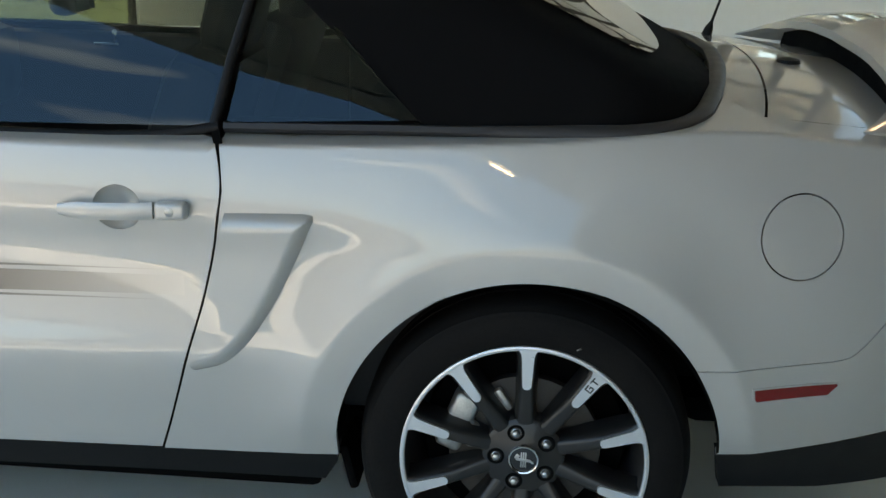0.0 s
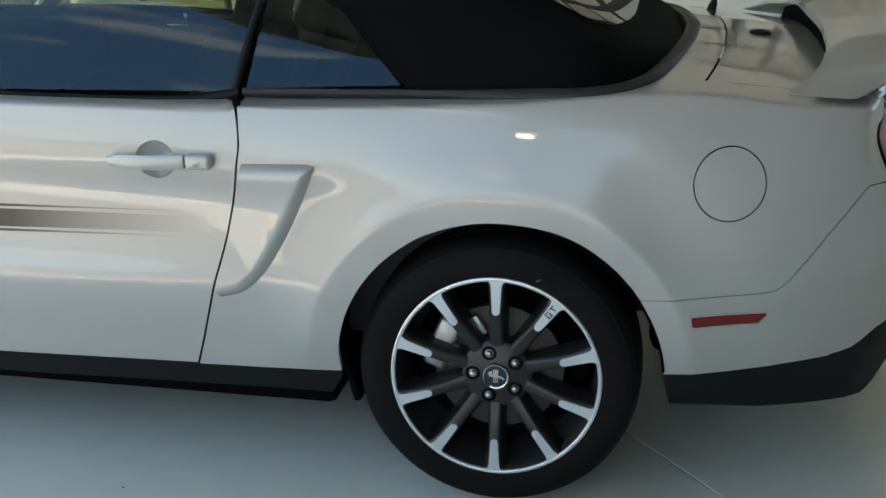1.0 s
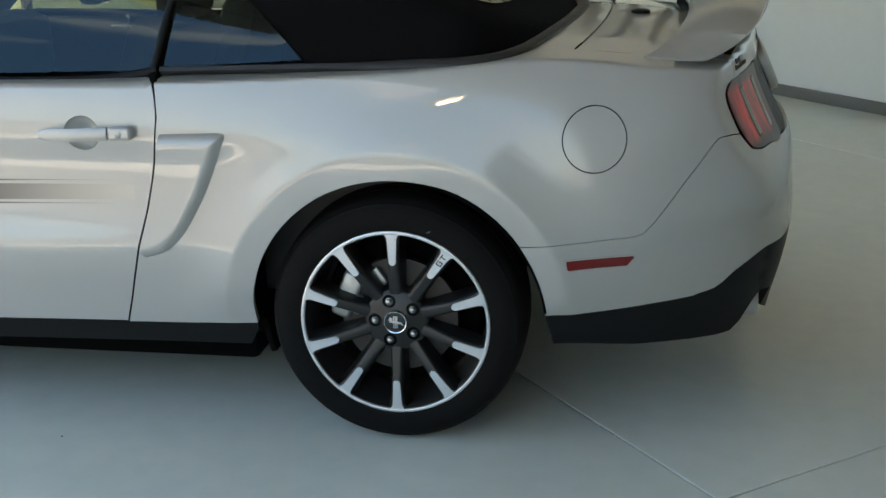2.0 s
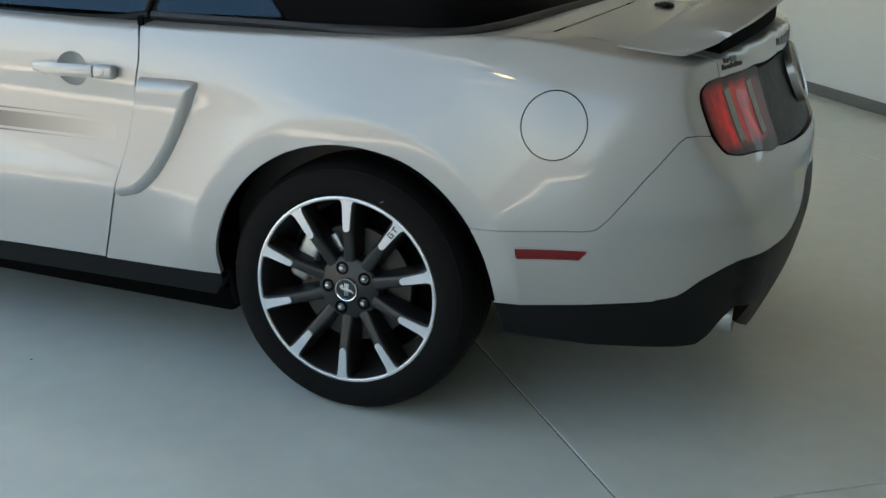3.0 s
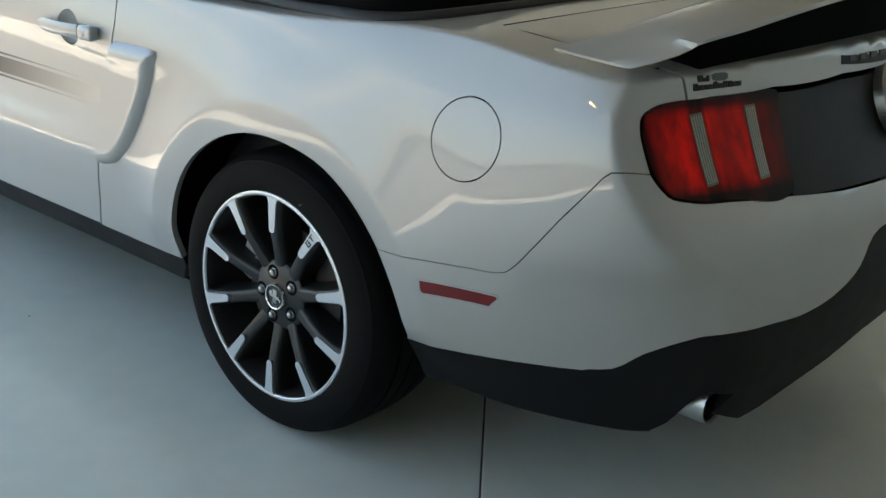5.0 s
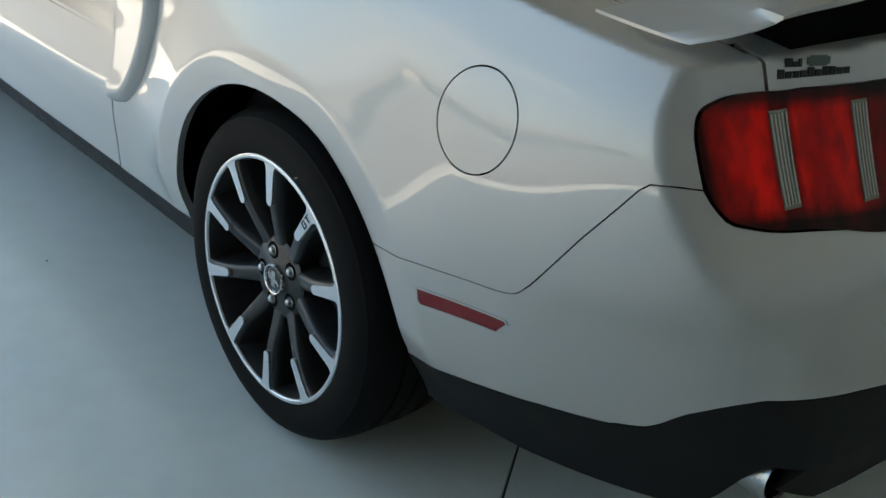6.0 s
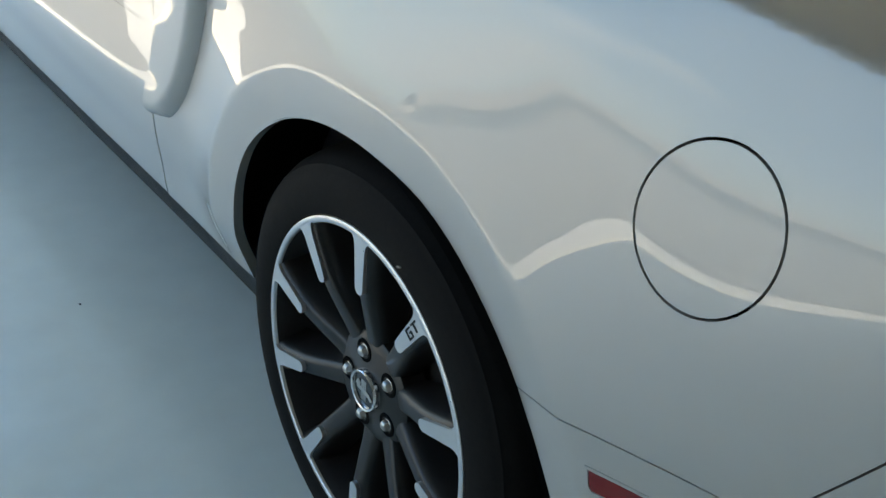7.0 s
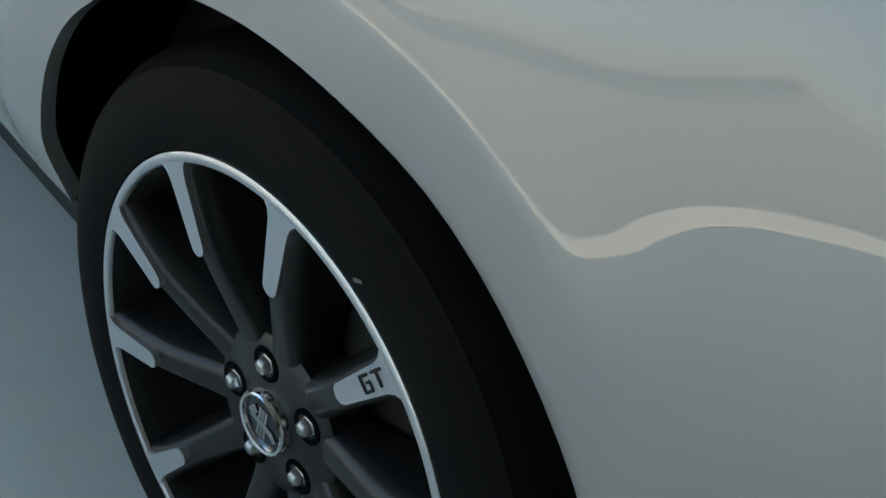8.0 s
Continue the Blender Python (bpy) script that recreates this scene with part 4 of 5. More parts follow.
def soft_top():
    bm = bmesh.new()
    n, m = 46, 34
    rows = []
    for j in range(m + 1):
        v = j / m
        row = []
        for i in range(n + 1):
            u = i / n
            phi = (0.045 + (math.pi / 2 - 0.045) * v)
            # the fabric's front edge: slanted beside the quarter glass, then level with the windscreen frame
            if i == 0:
                x0 = -0.3
                for _ in range(8):
                    x0 = max(-0.60, float(fabric_front(top_point(x0, phi)[2])))
                x0 -= 0.87 * float(smooth_step(0.28, 0.38, v))
            x1 = 0.375 + 0.03 * v
            x = x0 + (x1 - x0) * u
            row.append(tuple(top_point(x, phi)))
        rows.append(row)
    full = rows + [[(x, 2 * MID - y, z) for x, y, z in r] for r in rows[-2::-1]]
    grid = [[bm.verts.new(p) for p in r] for r in full]
    for a, b in zip(grid, grid[1:]):
        for i in range(n):
            bm.faces.new((a[i], a[i + 1], b[i + 1], b[i]))
    bmesh.ops.recalc_face_normals(bm, faces=bm.faces[:])
    bmesh.ops.solidify(bm, geom=bm.faces[:], thickness=0.006)
    return part("soft_top", bm, FABRIC, car, "closed black fabric soft top", 60)


soft_top()


def pane_sheet(name, corners, mat, label, n=10, bow=0.0, parent=car):
    """A glass sheet between four corners (bottom front, bottom rear, top rear, top front), a little bowed outwards."""
    a, b, c, d = [Vector(p) for p in corners]
    nrm = (b - a).cross(d - a).normalized()
    for flip in (False, True):
        bm = bmesh.new()
        grid = []
        for j in range(n + 1):
            v = j / n
            row = []
            for i in range(n + 1):
                u = i / n
                p = (a * (1 - u) + b * u) * (1 - v) + (d * (1 - u) + c * u) * v + nrm * bow * (4 * v * (1 - v)) 
                if flip:
                    p.y = 2 * MID - p.y
                row.append(bm.verts.new(p))
            grid.append(row)
        for p, q in zip(grid, grid[1:]):
            for i in range(n):
                bm.faces.new((p[i], p[i + 1], q[i + 1], q[i]))
        ob = part(name, bm, mat, parent, label)
        ob.visible_shadow = False


# side windows lean inwards towards the roof
pane_sheet("door_glass", ((-1.86, 0.088, 0.930), (-0.622, 0.094, 0.955), (-0.535, 0.315, 1.345), (-1.45, 0.315, 1.345)), GLASS, "tinted door window, closed", bow=0.012)
pane_sheet("quarter_glass", ((-0.592, 0.098, 0.962), (-0.232, 0.098, 0.980), (-0.560, 0.285, 1.290), (-0.535, 0.285, 1.290)), GLASS, "tinted rear quarter window", bow=0.010)
pane_sheet("windscreen", ((-1.98, MID, 0.96), (-1.98, 0.16, 0.95), (-1.42, 0.36, 1.345), (-1.42, MID, 1.37)), GLASS, "laminated windscreen")

RAIL = [(-0.5, -0.5), (0.5, -0.5), (0.5, 0.2), (0.3, 0.5), (-0.3, 0.5), (-0.5, 0.2)]


def strip(name, path, width, height, mat, parent, label="", up=(0, -1, 0.35), mirror=True):
    for flip in ((False, True) if mirror else (False,)):
        bm = bmesh.new()
        pts = [(x, 2 * MID - y, z) if flip else (x, y, z) for x, y, z in path]
        nn = [(up[0], -up[1], up[2]) if flip else up] * len(pts)
        sweep(bm, pts, [(s * width, t * height) for s, t in RAIL], nn)
        part(name, bm, mat, parent, label, 50)


strip("belt_trim", curve([(-1.9, 0.078, 0.930), (-1.04, 0.077, 0.929), (-0.81, 0.078, 0.932), (-0.70, 0.080, 0.939), (-0.64, 0.083, 0.949), (-0.604, 0.085, 0.956)], 6), 0.021, 0.014, BLACK, car, "satin black belt moulding")
trim_curve = curve([(-0.594, 0.086, 0.956), (-0.264, 0.087, 0.963), (0.05, 0.087, 0.970), (0.17, 0.088, 0.977), (0.25, 0.112, 0.986), (0.300, 0.170, 0.996), (0.332, 0.27, 1.004), (0.365, 0.43, 1.014), (0.398, 0.66, 1.022), (0.415, MID, 1.026)], 8)
bm = bmesh.new()
half_n = [(0, -1 + 0.9 * float(smooth_step(-0.1, 0.33, p[0])), 0.5 + 0.5 * float(smooth_step(-0.1, 0.33, p[0]))) for p in trim_curve]
full_path = trim_curve + [(x, 2 * MID - y, z) for x, y, z in trim_curve[-2::-1]]
full_n = half_n + [(a, -b, c) for a, b, c in half_n[-2::-1]]
grow = [0.5 + 0.5 * float(smooth_step(-0.25, 0.28, p[0])) for p in full_path]
sweep(bm, full_path, [(s * 0.036, t * 0.018) for s, t in RAIL], full_n, grow)
part("top_moulding", bm, TRIM, car, "dark grey moulding round the soft top", 50)
strip("pillar_trim", [(-0.614, 0.086, 0.955), (-0.592, 0.150, 1.08), (-0.562, 0.225, 1.21), (-0.538, 0.300, 1.335)], 0.019, 0.014, BLACK, car, "black pillar seal", up=(0, -1, 0.5))
strip("roof_rail", [(-1.47, 0.315, 1.352), (-1.0, 0.318, 1.356), (-0.52, 0.312, 1.345)], 0.03, 0.03, TRIM, car, "black roof rail", up=(0, -1, 0.5))
strip("windscreen_pillar", [(-1.97, 0.10, 0.935), (-1.7, 0.21, 1.14), (-1.45, 0.325, 1.345)], 0.05, 0.04, PAINT, car, "silver windscreen pillar", up=(-0.5, -1, 0.5))

# rear window in the soft top
def fabric_z(x, y):
    lo, hi = 0.05, math.pi / 2
    for _ in range(24):
        mid = (lo + hi) / 2
        lo, hi = (mid, hi) if float(top_point(x, mid)[1]) < min(y, 2 * MID - y) else (lo, mid)
    return float(top_point(x, lo)[2])


bm = bmesh.new()
grid = []
for j in range(13):
    v = j / 12
    row = []
    for i in range(21):
        q = 2 * i / 20 - 1
        half = (0.66 - 0.09 * v) * (1 - 0.10 * abs(2 * v - 1) ** 7)
        x = 0.262 - 0.42 * v - 0.045 * abs(q) ** 3 * (1 - v)
        y = MID + q * half
        row.append(bm.verts.new((x, y, fabric_z(x, y) + 0.007)))
    grid.append(row)
for p, q in zip(grid, grid[1:]):
    for i in range(20):
        bm.faces.new((p[i], p[i + 1], q[i + 1], q[i]))
bmesh.ops.recalc_face_normals(bm, faces=bm.faces[:])
part("rear_window", bm, glass_material("rear_glass", (0.10, 0.11, 0.11)), car, "heated glass rear window")

# ---- rear wing ----
def wing():
    S = (-1.0, -0.97, -0.90, -0.78, -0.5, 0.0)
    lead_x, lead_z = (0.597, 0.625, 0.662, 0.690, 0.712, 0.705), (0.985, 0.997, 1.020, 1.042, 1.066, 1.085)
    tail_x, tail_z = (0.743, 0.790, 0.835, 0.872, 0.920, 0.950), (0.972, 0.992, 1.025, 1.052, 1.092, 1.118)
    ys = (0.135, 0.165, 0.22, 0.32, 0.54, MID)
    bm = bmesh.new()
    rows, n, k = [], 40, 12
    for i in range(2 * n + 1):
        s = -1 + i / n
        q = -abs(s)
        lx, lz, tx, tz = (float(hermite(S, c, q)) for c in (lead_x, lead_z, tail_x, tail_z))
        y = float(hermite(S, ys, q))
        y = y if s <= 0 else 2 * MID - y
        top, low = [], []
        thick = 0.005 + 0.021 * float(smooth_step(-1.0, -0.75, q))
        for j in range(k + 1):
            u = j / k
            x, z = lx + (tx - lx) * u, lz + (tz - lz) * u
            crown = 0.022 * math.sin(math.pi * u) ** 0.8 * float(smooth_step(-1.0, -0.7, q)) * (1 - 0.3 * u)
            dy = (0.028 * u if q < -0.9 else 0) * (1 if s <= 0 else -1) * float(smooth_step(-0.8, -1.0, q))
            top.append((x, y + dy, z + crown))
            low.append((x, y + dy, z + crown * 0.4 - thick * (0.35 + 0.65 * math.sin(math.pi * min(1, 0.15 + u * 0.85)) ** 0.5)))
        rows.append([bm.verts.new(p) for p in top + low[::-1]])
    m = len(rows[0])
    for p, q in zip(rows, rows[1:]):
        for j in range(m):
            bm.faces.new((p[j], p[(j + 1) % m], q[(j + 1) % m], q[j]))
    bm.faces.new(rows[0])
    bm.faces.new(rows[-1][::-1])
    bmesh.ops.recalc_face_normals(bm, faces=bm.faces[:])
    return part("rear_wing", bm, PAINT, car, "silver raised rear wing on the trunk lid", 45)


wing()
# solid black block, added to fill the dark gap between lid and wing
bm = bmesh.new()
rows = []
for v in np.linspace(-1, 1, 41):
    y, w = MID + 0.62 * v, 0.62 * abs(v)
    x0, x1 = 0.725 - 0.03 * v * v, 0.872 - 0.17 * w * w
    top = 1.098 - 0.070 * abs(v) ** 1.6
    rows.append([bm.verts.new(p) for p in ((x0, y, 0.94), (x1, y, 0.93), (x1, y, top + 0.002), (x0 + 0.02, y, top - 0.018))])
for p, q in zip(rows, rows[1:]):
    for i in range(4):
        bm.faces.new((p[i], p[(i + 1) % 4], q[(i + 1) % 4], q[i]))
bm.faces.new(rows[0]), bm.faces.new(rows[-1])
bmesh.ops.recalc_face_normals(bm, faces=bm.faces[:])
part("wing_gap_fill", bm, LINER, car, "black fill in the dark gap below the rear wing", 40)

# low black oval on the trunk lid, before the wing
bm = bmesh.new()
lathe(bm, [(0.0, -0.006), (0.020, -0.005), (0.032, -0.002), (0.036, 0.006)], 32)
bmesh.ops.scale(bm, vec=(0.8, 1, 1), verts=bm.verts[:])
bmesh.ops.recalc_face_normals(bm, faces=bm.faces[:])
part("lid_oval", bm, BLACK, trunk_lid, "small black oval on the trunk lid", m=Matrix.Translation((0.585, 0.80, 1.024)) @ pose(0, 0, 0, -90, 0, 0))

# antenna, emblem, badge
bm = bmesh.new()
lathe(bm, [(0.0, 0.0), (0.016, 0.0), (0.012, 0.03), (0.004, 0.05), (0.0025, 0.30), (0.0, 0.305)], 20)
bmesh.ops.recalc_face_normals(bm, faces=bm.faces[:])
part("antenna", bm, BLACK, car, "short black whip antenna", m=Matrix.Translation((0.482, 1.50, 0.993)) @ pose(0, 0, 0, 104, 0, 0) @ pose(0, 0, 0, 0, 0, -14))
emb_m = Matrix.Translation((0.948, MID, 0.862)) @ pose(0, 0, 0, 0, -24, 0) @ pose(0, 0, 0, 0, 0, 90)
bm = bmesh.new()
lathe(bm, [(0.062, 0.004), (0.066, -0.012), (0.078, -0.016), (0.085, -0.010), (0.087, 0.01)], 64)
bmesh.ops.recalc_face_normals(bm, faces=bm.faces[:])
emblem = part("emblem_ring", bm, STEEL, car, "round brushed metal emblem ring", m=emb_m)
bm = bmesh.new()
lathe(bm, [(0.0, -0.004), (0.04, -0.003), (0.063, 0.001)], 48)
bmesh.ops.recalc_face_normals(bm, faces=bm.faces[:])
part("emblem_face", bm, CAP_BLACK, emblem, m=emb_m)


def rear_bars(name, bars, lift, mat, parent):
    for (y0, y1, z0, z1) in bars:
        link_sheets(name, [panel_mesh(rear([(y0, z0), (y0, z1), (y1, z1), (y1, z0)])[::-1], (), 0.02, 0.003, 0, lambda a, b: 0 * a + lift)], mat, parent)


plates = [(0.270, 0.0115, 0.9485, 0.960), (0.2825, 0.008, 0.9485, 0.9555), (0.2915, 0.0045, 0.9485, 0.959)]
low, tall = 0.9335, (1.0, 0.72, 0.72, 0.72, 1.0, 0.72, 0.95, 0.9, 0.72, 0.72)
plates += [(0.259 + 0.0118 * k, 0.0095, low + 0.0003 * k, low + 0.0003 * k + 0.0125 * t) for k, t in enumerate(tall)]
rear_bars("badge_bar", [(y, y + w, z0, z1) for y, w, z0, z1 in plates], 0.002, PANEL_GREY, trunk_lid)
rear_bars("badge_oval", [(0.305, 0.341, 0.9505, 0.9605), (0.310, 0.336, 0.9485, 0.9625)], 0.002, material("badge_green", (0.05, 0.085, 0.075), 0.3), trunk_lid)
rear_bars("lid_slot", [(0.69, 2 * MID - 0.69, 0.952, 0.970)], 0.0015, PANEL_GREY, trunk_lid)
rear_bars("letter_bar", [(0.72 + 0.045 * k, 0.748 + 0.045 * k, 0.955, 0.967) for k in range(9)], 0.003, ALLOY_DARK, trunk_lid)


# door handle: a dished pocket, a grip bar and a lock
def door_handle():
    px, pz = -0.780, 0.812
    base = thing("door_handle", "silver door handle with a key lock", "")
    base.parent = door_left
    yb = float(side_y(px, pz))
    bm = bmesh.new()
    rings = []
    for r, d in ((1.0, 0.0), (0.97, 0.003), (0.88, 0.010), (0.70, 0.016), (0.45, 0.020), (0.2, 0.0215)):
        ring = []
        for k in range(48):
            x, z = px + 0.047 * r * math.cos(2 * math.pi * k / 48), pz + 0.044 * r * math.sin(2 * math.pi * k / 48)
            ring.append(bm.verts.new((x, float(side_y(x, z)) + d, z)))
        rings.append(ring)
    for p, q in zip(rings, rings[1:]):
        for k in range(48):
            bm.faces.new((p[k], p[(k + 1) % 48], q[(k + 1) % 48], q[k]))
    bm.faces.new(rings[-1])
    bmesh.ops.recalc_face_normals(bm, faces=bm.faces[:])
    part("handle_pocket", bm, PAINT, base, "", 70)
    bm = bmesh.new()
    rows = []
    for u in np.linspace(0, 1, 15):
        x = -0.888 + 0.184 * u
        z = 0.809 + 0.006 * u
        half = 0.0105 + 0.0060 * float(smooth_step(0, 0.22, u))
        out = yb - 0.006 - 0.026 * math.sin(math.pi * min(1, u * 0.75 + 0.08)) ** 0.6
        rows.append([bm.verts.new((x, out + dy, z + half * dz)) for dy, dz in ((0.010, -0.9), (0.003, -1.0), (0.0, -0.7), (-0.002, 0.0), (0.0, 0.7), (0.003, 1.0), (0.010, 0.9))])
    for p, q in zip(rows, rows[1:]):
        for i in range(7):
            bm.faces.new((p[i], p[(i + 1) % 7], q[(i + 1) % 7], q[i]))
    bm.faces.new(rows[0])
    bm.faces.new(rows[-1])
    bmesh.ops.recalc_face_normals(bm, faces=bm.faces[:])
    part("grip", bm, PAINT, base, "", 60)
    bm = bmesh.new()
    box(bm, (0.062, 0.030, 0.036), (-0.670, yb - 0.014, 0.816), pose(0, 0, 0, 0, -2, 0), 0.011, 4)
    part("lock_housing", bm, PAINT, base, "", 60)
    bm = bmesh.new()
    lathe(bm, [(0.0, 0.0), (0.007, 0.0), (0.0095, 0.002), (0.0098, 0.008)], 28)
    bmesh.ops.recalc_face_normals(bm, faces=bm.faces[:])
    part("key_lock", bm, CAST, base, "", 40, Matrix.Translation((-0.671, yb - 0.0305, 0.816)))


door_handle()


# stripe on the door: a grey band between pale edges, with thin outer lines
def side_band(name, x0, x1, za, zb, mat, lift, parent):
    top = [(x, za + (0.690 - 0.684) * (x + 1.16) / 0.4) for x in np.linspace(x0, x1, 12)]
    low = [(x, zb + 0.010 * (x + 1.16) / 0.4) for x in np.linspace(x1, x0, 12)]
    return link_sheets(name, [panel_mesh(side(top + low)[::-1], (), 0.02, 0.0006, 0, lambda a, b: 0 * a + lift, flange=False)], mat, parent)


def fade_material():
    """The stripe's print thins out into the paint towards the rear."""
    m = material("stripe_fade", (0.15, 0.145, 0.14), 0.38, 0.5, 1.0, coat_ior=1.52)
    n, l = m.node_tree.nodes, m.node_tree.links
    co, sep, rng, mix = n.new("ShaderNodeTexCoord"), n.new("ShaderNodeSeparateXYZ"), n.new("ShaderNodeMapRange"), n.new("ShaderNodeMixRGB")
    rng.inputs[1].default_value, rng.inputs[2].default_value = -1.16, -0.66
    mix.inputs[1].default_value, mix.inputs[2].default_value = (0.055, 0.054, 0.052, 1), (0.55, 0.540, 0.512, 1)
    l.new(co.outputs["Object"], sep.inputs[0])
    l.new(sep.outputs[0], rng.inputs[0])
    l.new(rng.outputs[0], mix.inputs[0])
    l.new(mix.outputs[0], n["Principled BSDF"].inputs["Base Color"])
    return m


FADE = fade_material()
side_band("stripe_band", -1.9, -0.66, 0.673, 0.630, FADE, 0.0008, door_left)
side_band("stripe_line", -1.9, -0.66, 0.685, 0.679, FADE, 0.0008, door_left)
side_band("stripe_line", -1.9, -0.72, 0.625, 0.619, FADE, 0.0008, door_left)

# ---- inside the car ----
def seat(x, y, wide=0.50, rear_bench=False):
    s = thing("seat", "", "")
    s.parent = car
    s.location = (x, y, 0)
    boxed("seat_cushion", (0.50, wide, 0.16), (-0.02, 0, 0.48), LEATHER, s, 0.05, pose(0, 0, 0, 0, -6, 0))
    boxed("seat_backrest", (0.14, wide, 0.62), (0.30, 0, 0.76), LEATHER, s, 0.06, pose(0, 0, 0, 0, 18, 0))
    for yy in ((0,) if wide < 0.7 else (-0.3, 0.3)):
        boxed("headrest", (0.10, 0.27, 0.18), (0.42, yy, 1.12), LEATHER, s, 0.045, pose(0, 0, 0, 0, 15, 0))
    return s


seat(-1.10, 0.53)
seat(-1.10, 2 * MID - 0.53)
boxed("rear_bench", (0.45, 1.1, 0.35), (-0.42, MID, 0.52), LEATHER, car, 0.05)
boxed("rear_seat_back", (0.16, 1.1, 0.55), (-0.14, MID, 0.76), LEATHER, car, 0.05, pose(0, 0, 0, 0, 18, 0))
boxed("dashboard", (0.42, 1.45, 0.26), (-1.88, MID, 0.83), LEATHER, car, 0.06)
boxed("centre_console", (1.1, 0.22, 0.24), (-1.25, MID, 0.50), LEATHER, car, 0.04)
boxed("cabin_floor", (2.0, 1.4, 0.03), (-1.0, MID, 0.31), LINER, car)
for y in (0.145, 2 * MID - 0.145):
    boxed("door_card", (1.35, 0.07, 0.60), (-1.28, y, 0.625), LEATHER, car, 0.025)
    boxed("side_card", (0.72, 0.07, 0.60), (-0.25, y + (0.03 if y < MID else -0.03), 0.66), LEATHER, car, 0.025)
for y, d in ((0.186, 1), (2 * MID - 0.186, -1)):
    # two chrome bars, added to stand in for a pale mark in the door glass
    bm = bmesh.new()
    box(bm, (0.085, 0.014, 0.014), (-1.40, y, 0.890), None, 0.005, 2)
    box(bm, (0.016, 0.012, 0.050), (-1.372, y, 0.912), None, 0.005, 2)
    part("window_mark", bm, CHROME, car, "chrome bars standing in for a pale mark in the door window")
    bm = bmesh.new()
    box(bm, (0.014, 0.012, 0.026), (-1.74, y, 0.893), None, 0.004, 2)
    part("lock_knob", bm, CHROME, car, "chrome lock knob")
bm = bmesh.new()
bmesh.ops.create_circle(bm, segments=8, radius=0.014)
ring = bm.verts[:]
bmesh.ops.translate(bm, verts=ring, vec=(0.18, 0, 0))
bmesh.ops.rotate(bm, verts=ring, cent=(0.18, 0, 0), matrix=Matrix.Rotation(radians(90), 3, "X"))
bmesh.ops.spin(bm, geom=bm.verts[:] + bm.edges[:], cent=(0, 0, 0), axis=(0, 0, 1), angle=2 * math.pi, steps=36, use_merge=True)
box(bm, (0.34, 0.03, 0.015), (0, 0, -0.01))
part("steering_wheel", bm, LEATHER, car, m=Matrix.Translation((-1.58, 0.53, 0.90)) @ pose(0, 0, 0, 0, 65, 0))
boxed("inside_mirror", (0.03, 0.24, 0.06), (-1.50, MID, 1.27), BLACK, car, 0.012)
for y, s in ((-0.06, 1), (2 * MID + 0.06, -1)):
    bm = bmesh.new()
    box(bm, (0.10, 0.20, 0.14), (0, 0, 0), None, 0.04, 4)
    shell = part("door_mirror", bm, PAINT, car, "silver door mirror", m=Matrix.Translation((-1.62, y - 0.02 * s, 1.02)))
    boxed("mirror_glass", (0.004, 0.165, 0.11), (-1.568, y - 0.02 * s, 1.02), CHROME, shell, 0.001)

# ---- the room ----
def room_box(name, size, at_, mat, label="", category="", kind="structure", bevel=0.0):
    """A box laid along the room: place and size in the room's own directions."""
    bm = bmesh.new()
    box(bm, size, (0, 0, 0), None, bevel)
    ob = part(name, bm, mat, None, "", m=ROOM @ Matrix.Translation(at_))
    return tagged(ob, label, category, "", kind)


WALL_Y = 4.42      # far wall
WALL_X = -6.2      # wall with the tall windows
OPEN_Y = -2.4      # the open side
EAVE_Y = -2.85     # the eave above it
OPEN_X = 5.0      # where the open side ends
EAST_X = 14.0
HIGH = 3.7
room_box("ceiling", (EAST_X - WALL_X + 0.4, WALL_Y - EAVE_Y + 0.2, 0.2), ((EAST_X + WALL_X) / 2, (WALL_Y + EAVE_Y) / 2 + 0.1, HIGH + 0.1), CEIL, "dark brown-grey garage ceiling", "ceiling")
FW0, FW1, FSILL, FHEAD = -5.9, -0.6, 1.3, 2.75
far_parts = (((FW0 - WALL_X, HIGH), ((FW0 + WALL_X) / 2, HIGH / 2)), ((EAST_X - FW1, HIGH), ((EAST_X + FW1) / 2, HIGH / 2)), ((FW1 - FW0, FSILL), ((FW0 + FW1) / 2, FSILL / 2)), ((FW1 - FW0, HIGH - FHEAD), ((FW0 + FW1) / 2, (HIGH + FHEAD) / 2)))
for (wide, tall), (u, w) in far_parts:
    room_box("wall_far", (wide, 0.2, tall), (u, WALL_Y + 0.1, w), WALL, "white painted wall with a band of windows", "wall")
room_box("wall_east", (0.2, WALL_Y - OPEN_Y, HIGH), (EAST_X + 0.1, (WALL_Y + OPEN_Y) / 2, HIGH / 2), WALL, "white painted wall", "wall")
room_box("baseboard", (EAST_X - WALL_X, 0.02, 0.075), ((EAST_X + WALL_X) / 2, WALL_Y - 0.010, 0.0375), BASEB, "dark grey baseboard", "baseboard", bevel=0.003)
room_box("lintel", (OPEN_X - WALL_X, 0.2, 0.04), ((OPEN_X + WALL_X) / 2, EAVE_Y + 0.1, HIGH - 0.02), CEIL, "dark brown fascia over the open garage side", "wall")
room_box("wall_open", (EAST_X - OPEN_X, 0.2, HIGH), ((EAST_X + OPEN_X) / 2, OPEN_Y + 0.1, HIGH / 2), WALL, "white wall beside the open garage side", "wall")
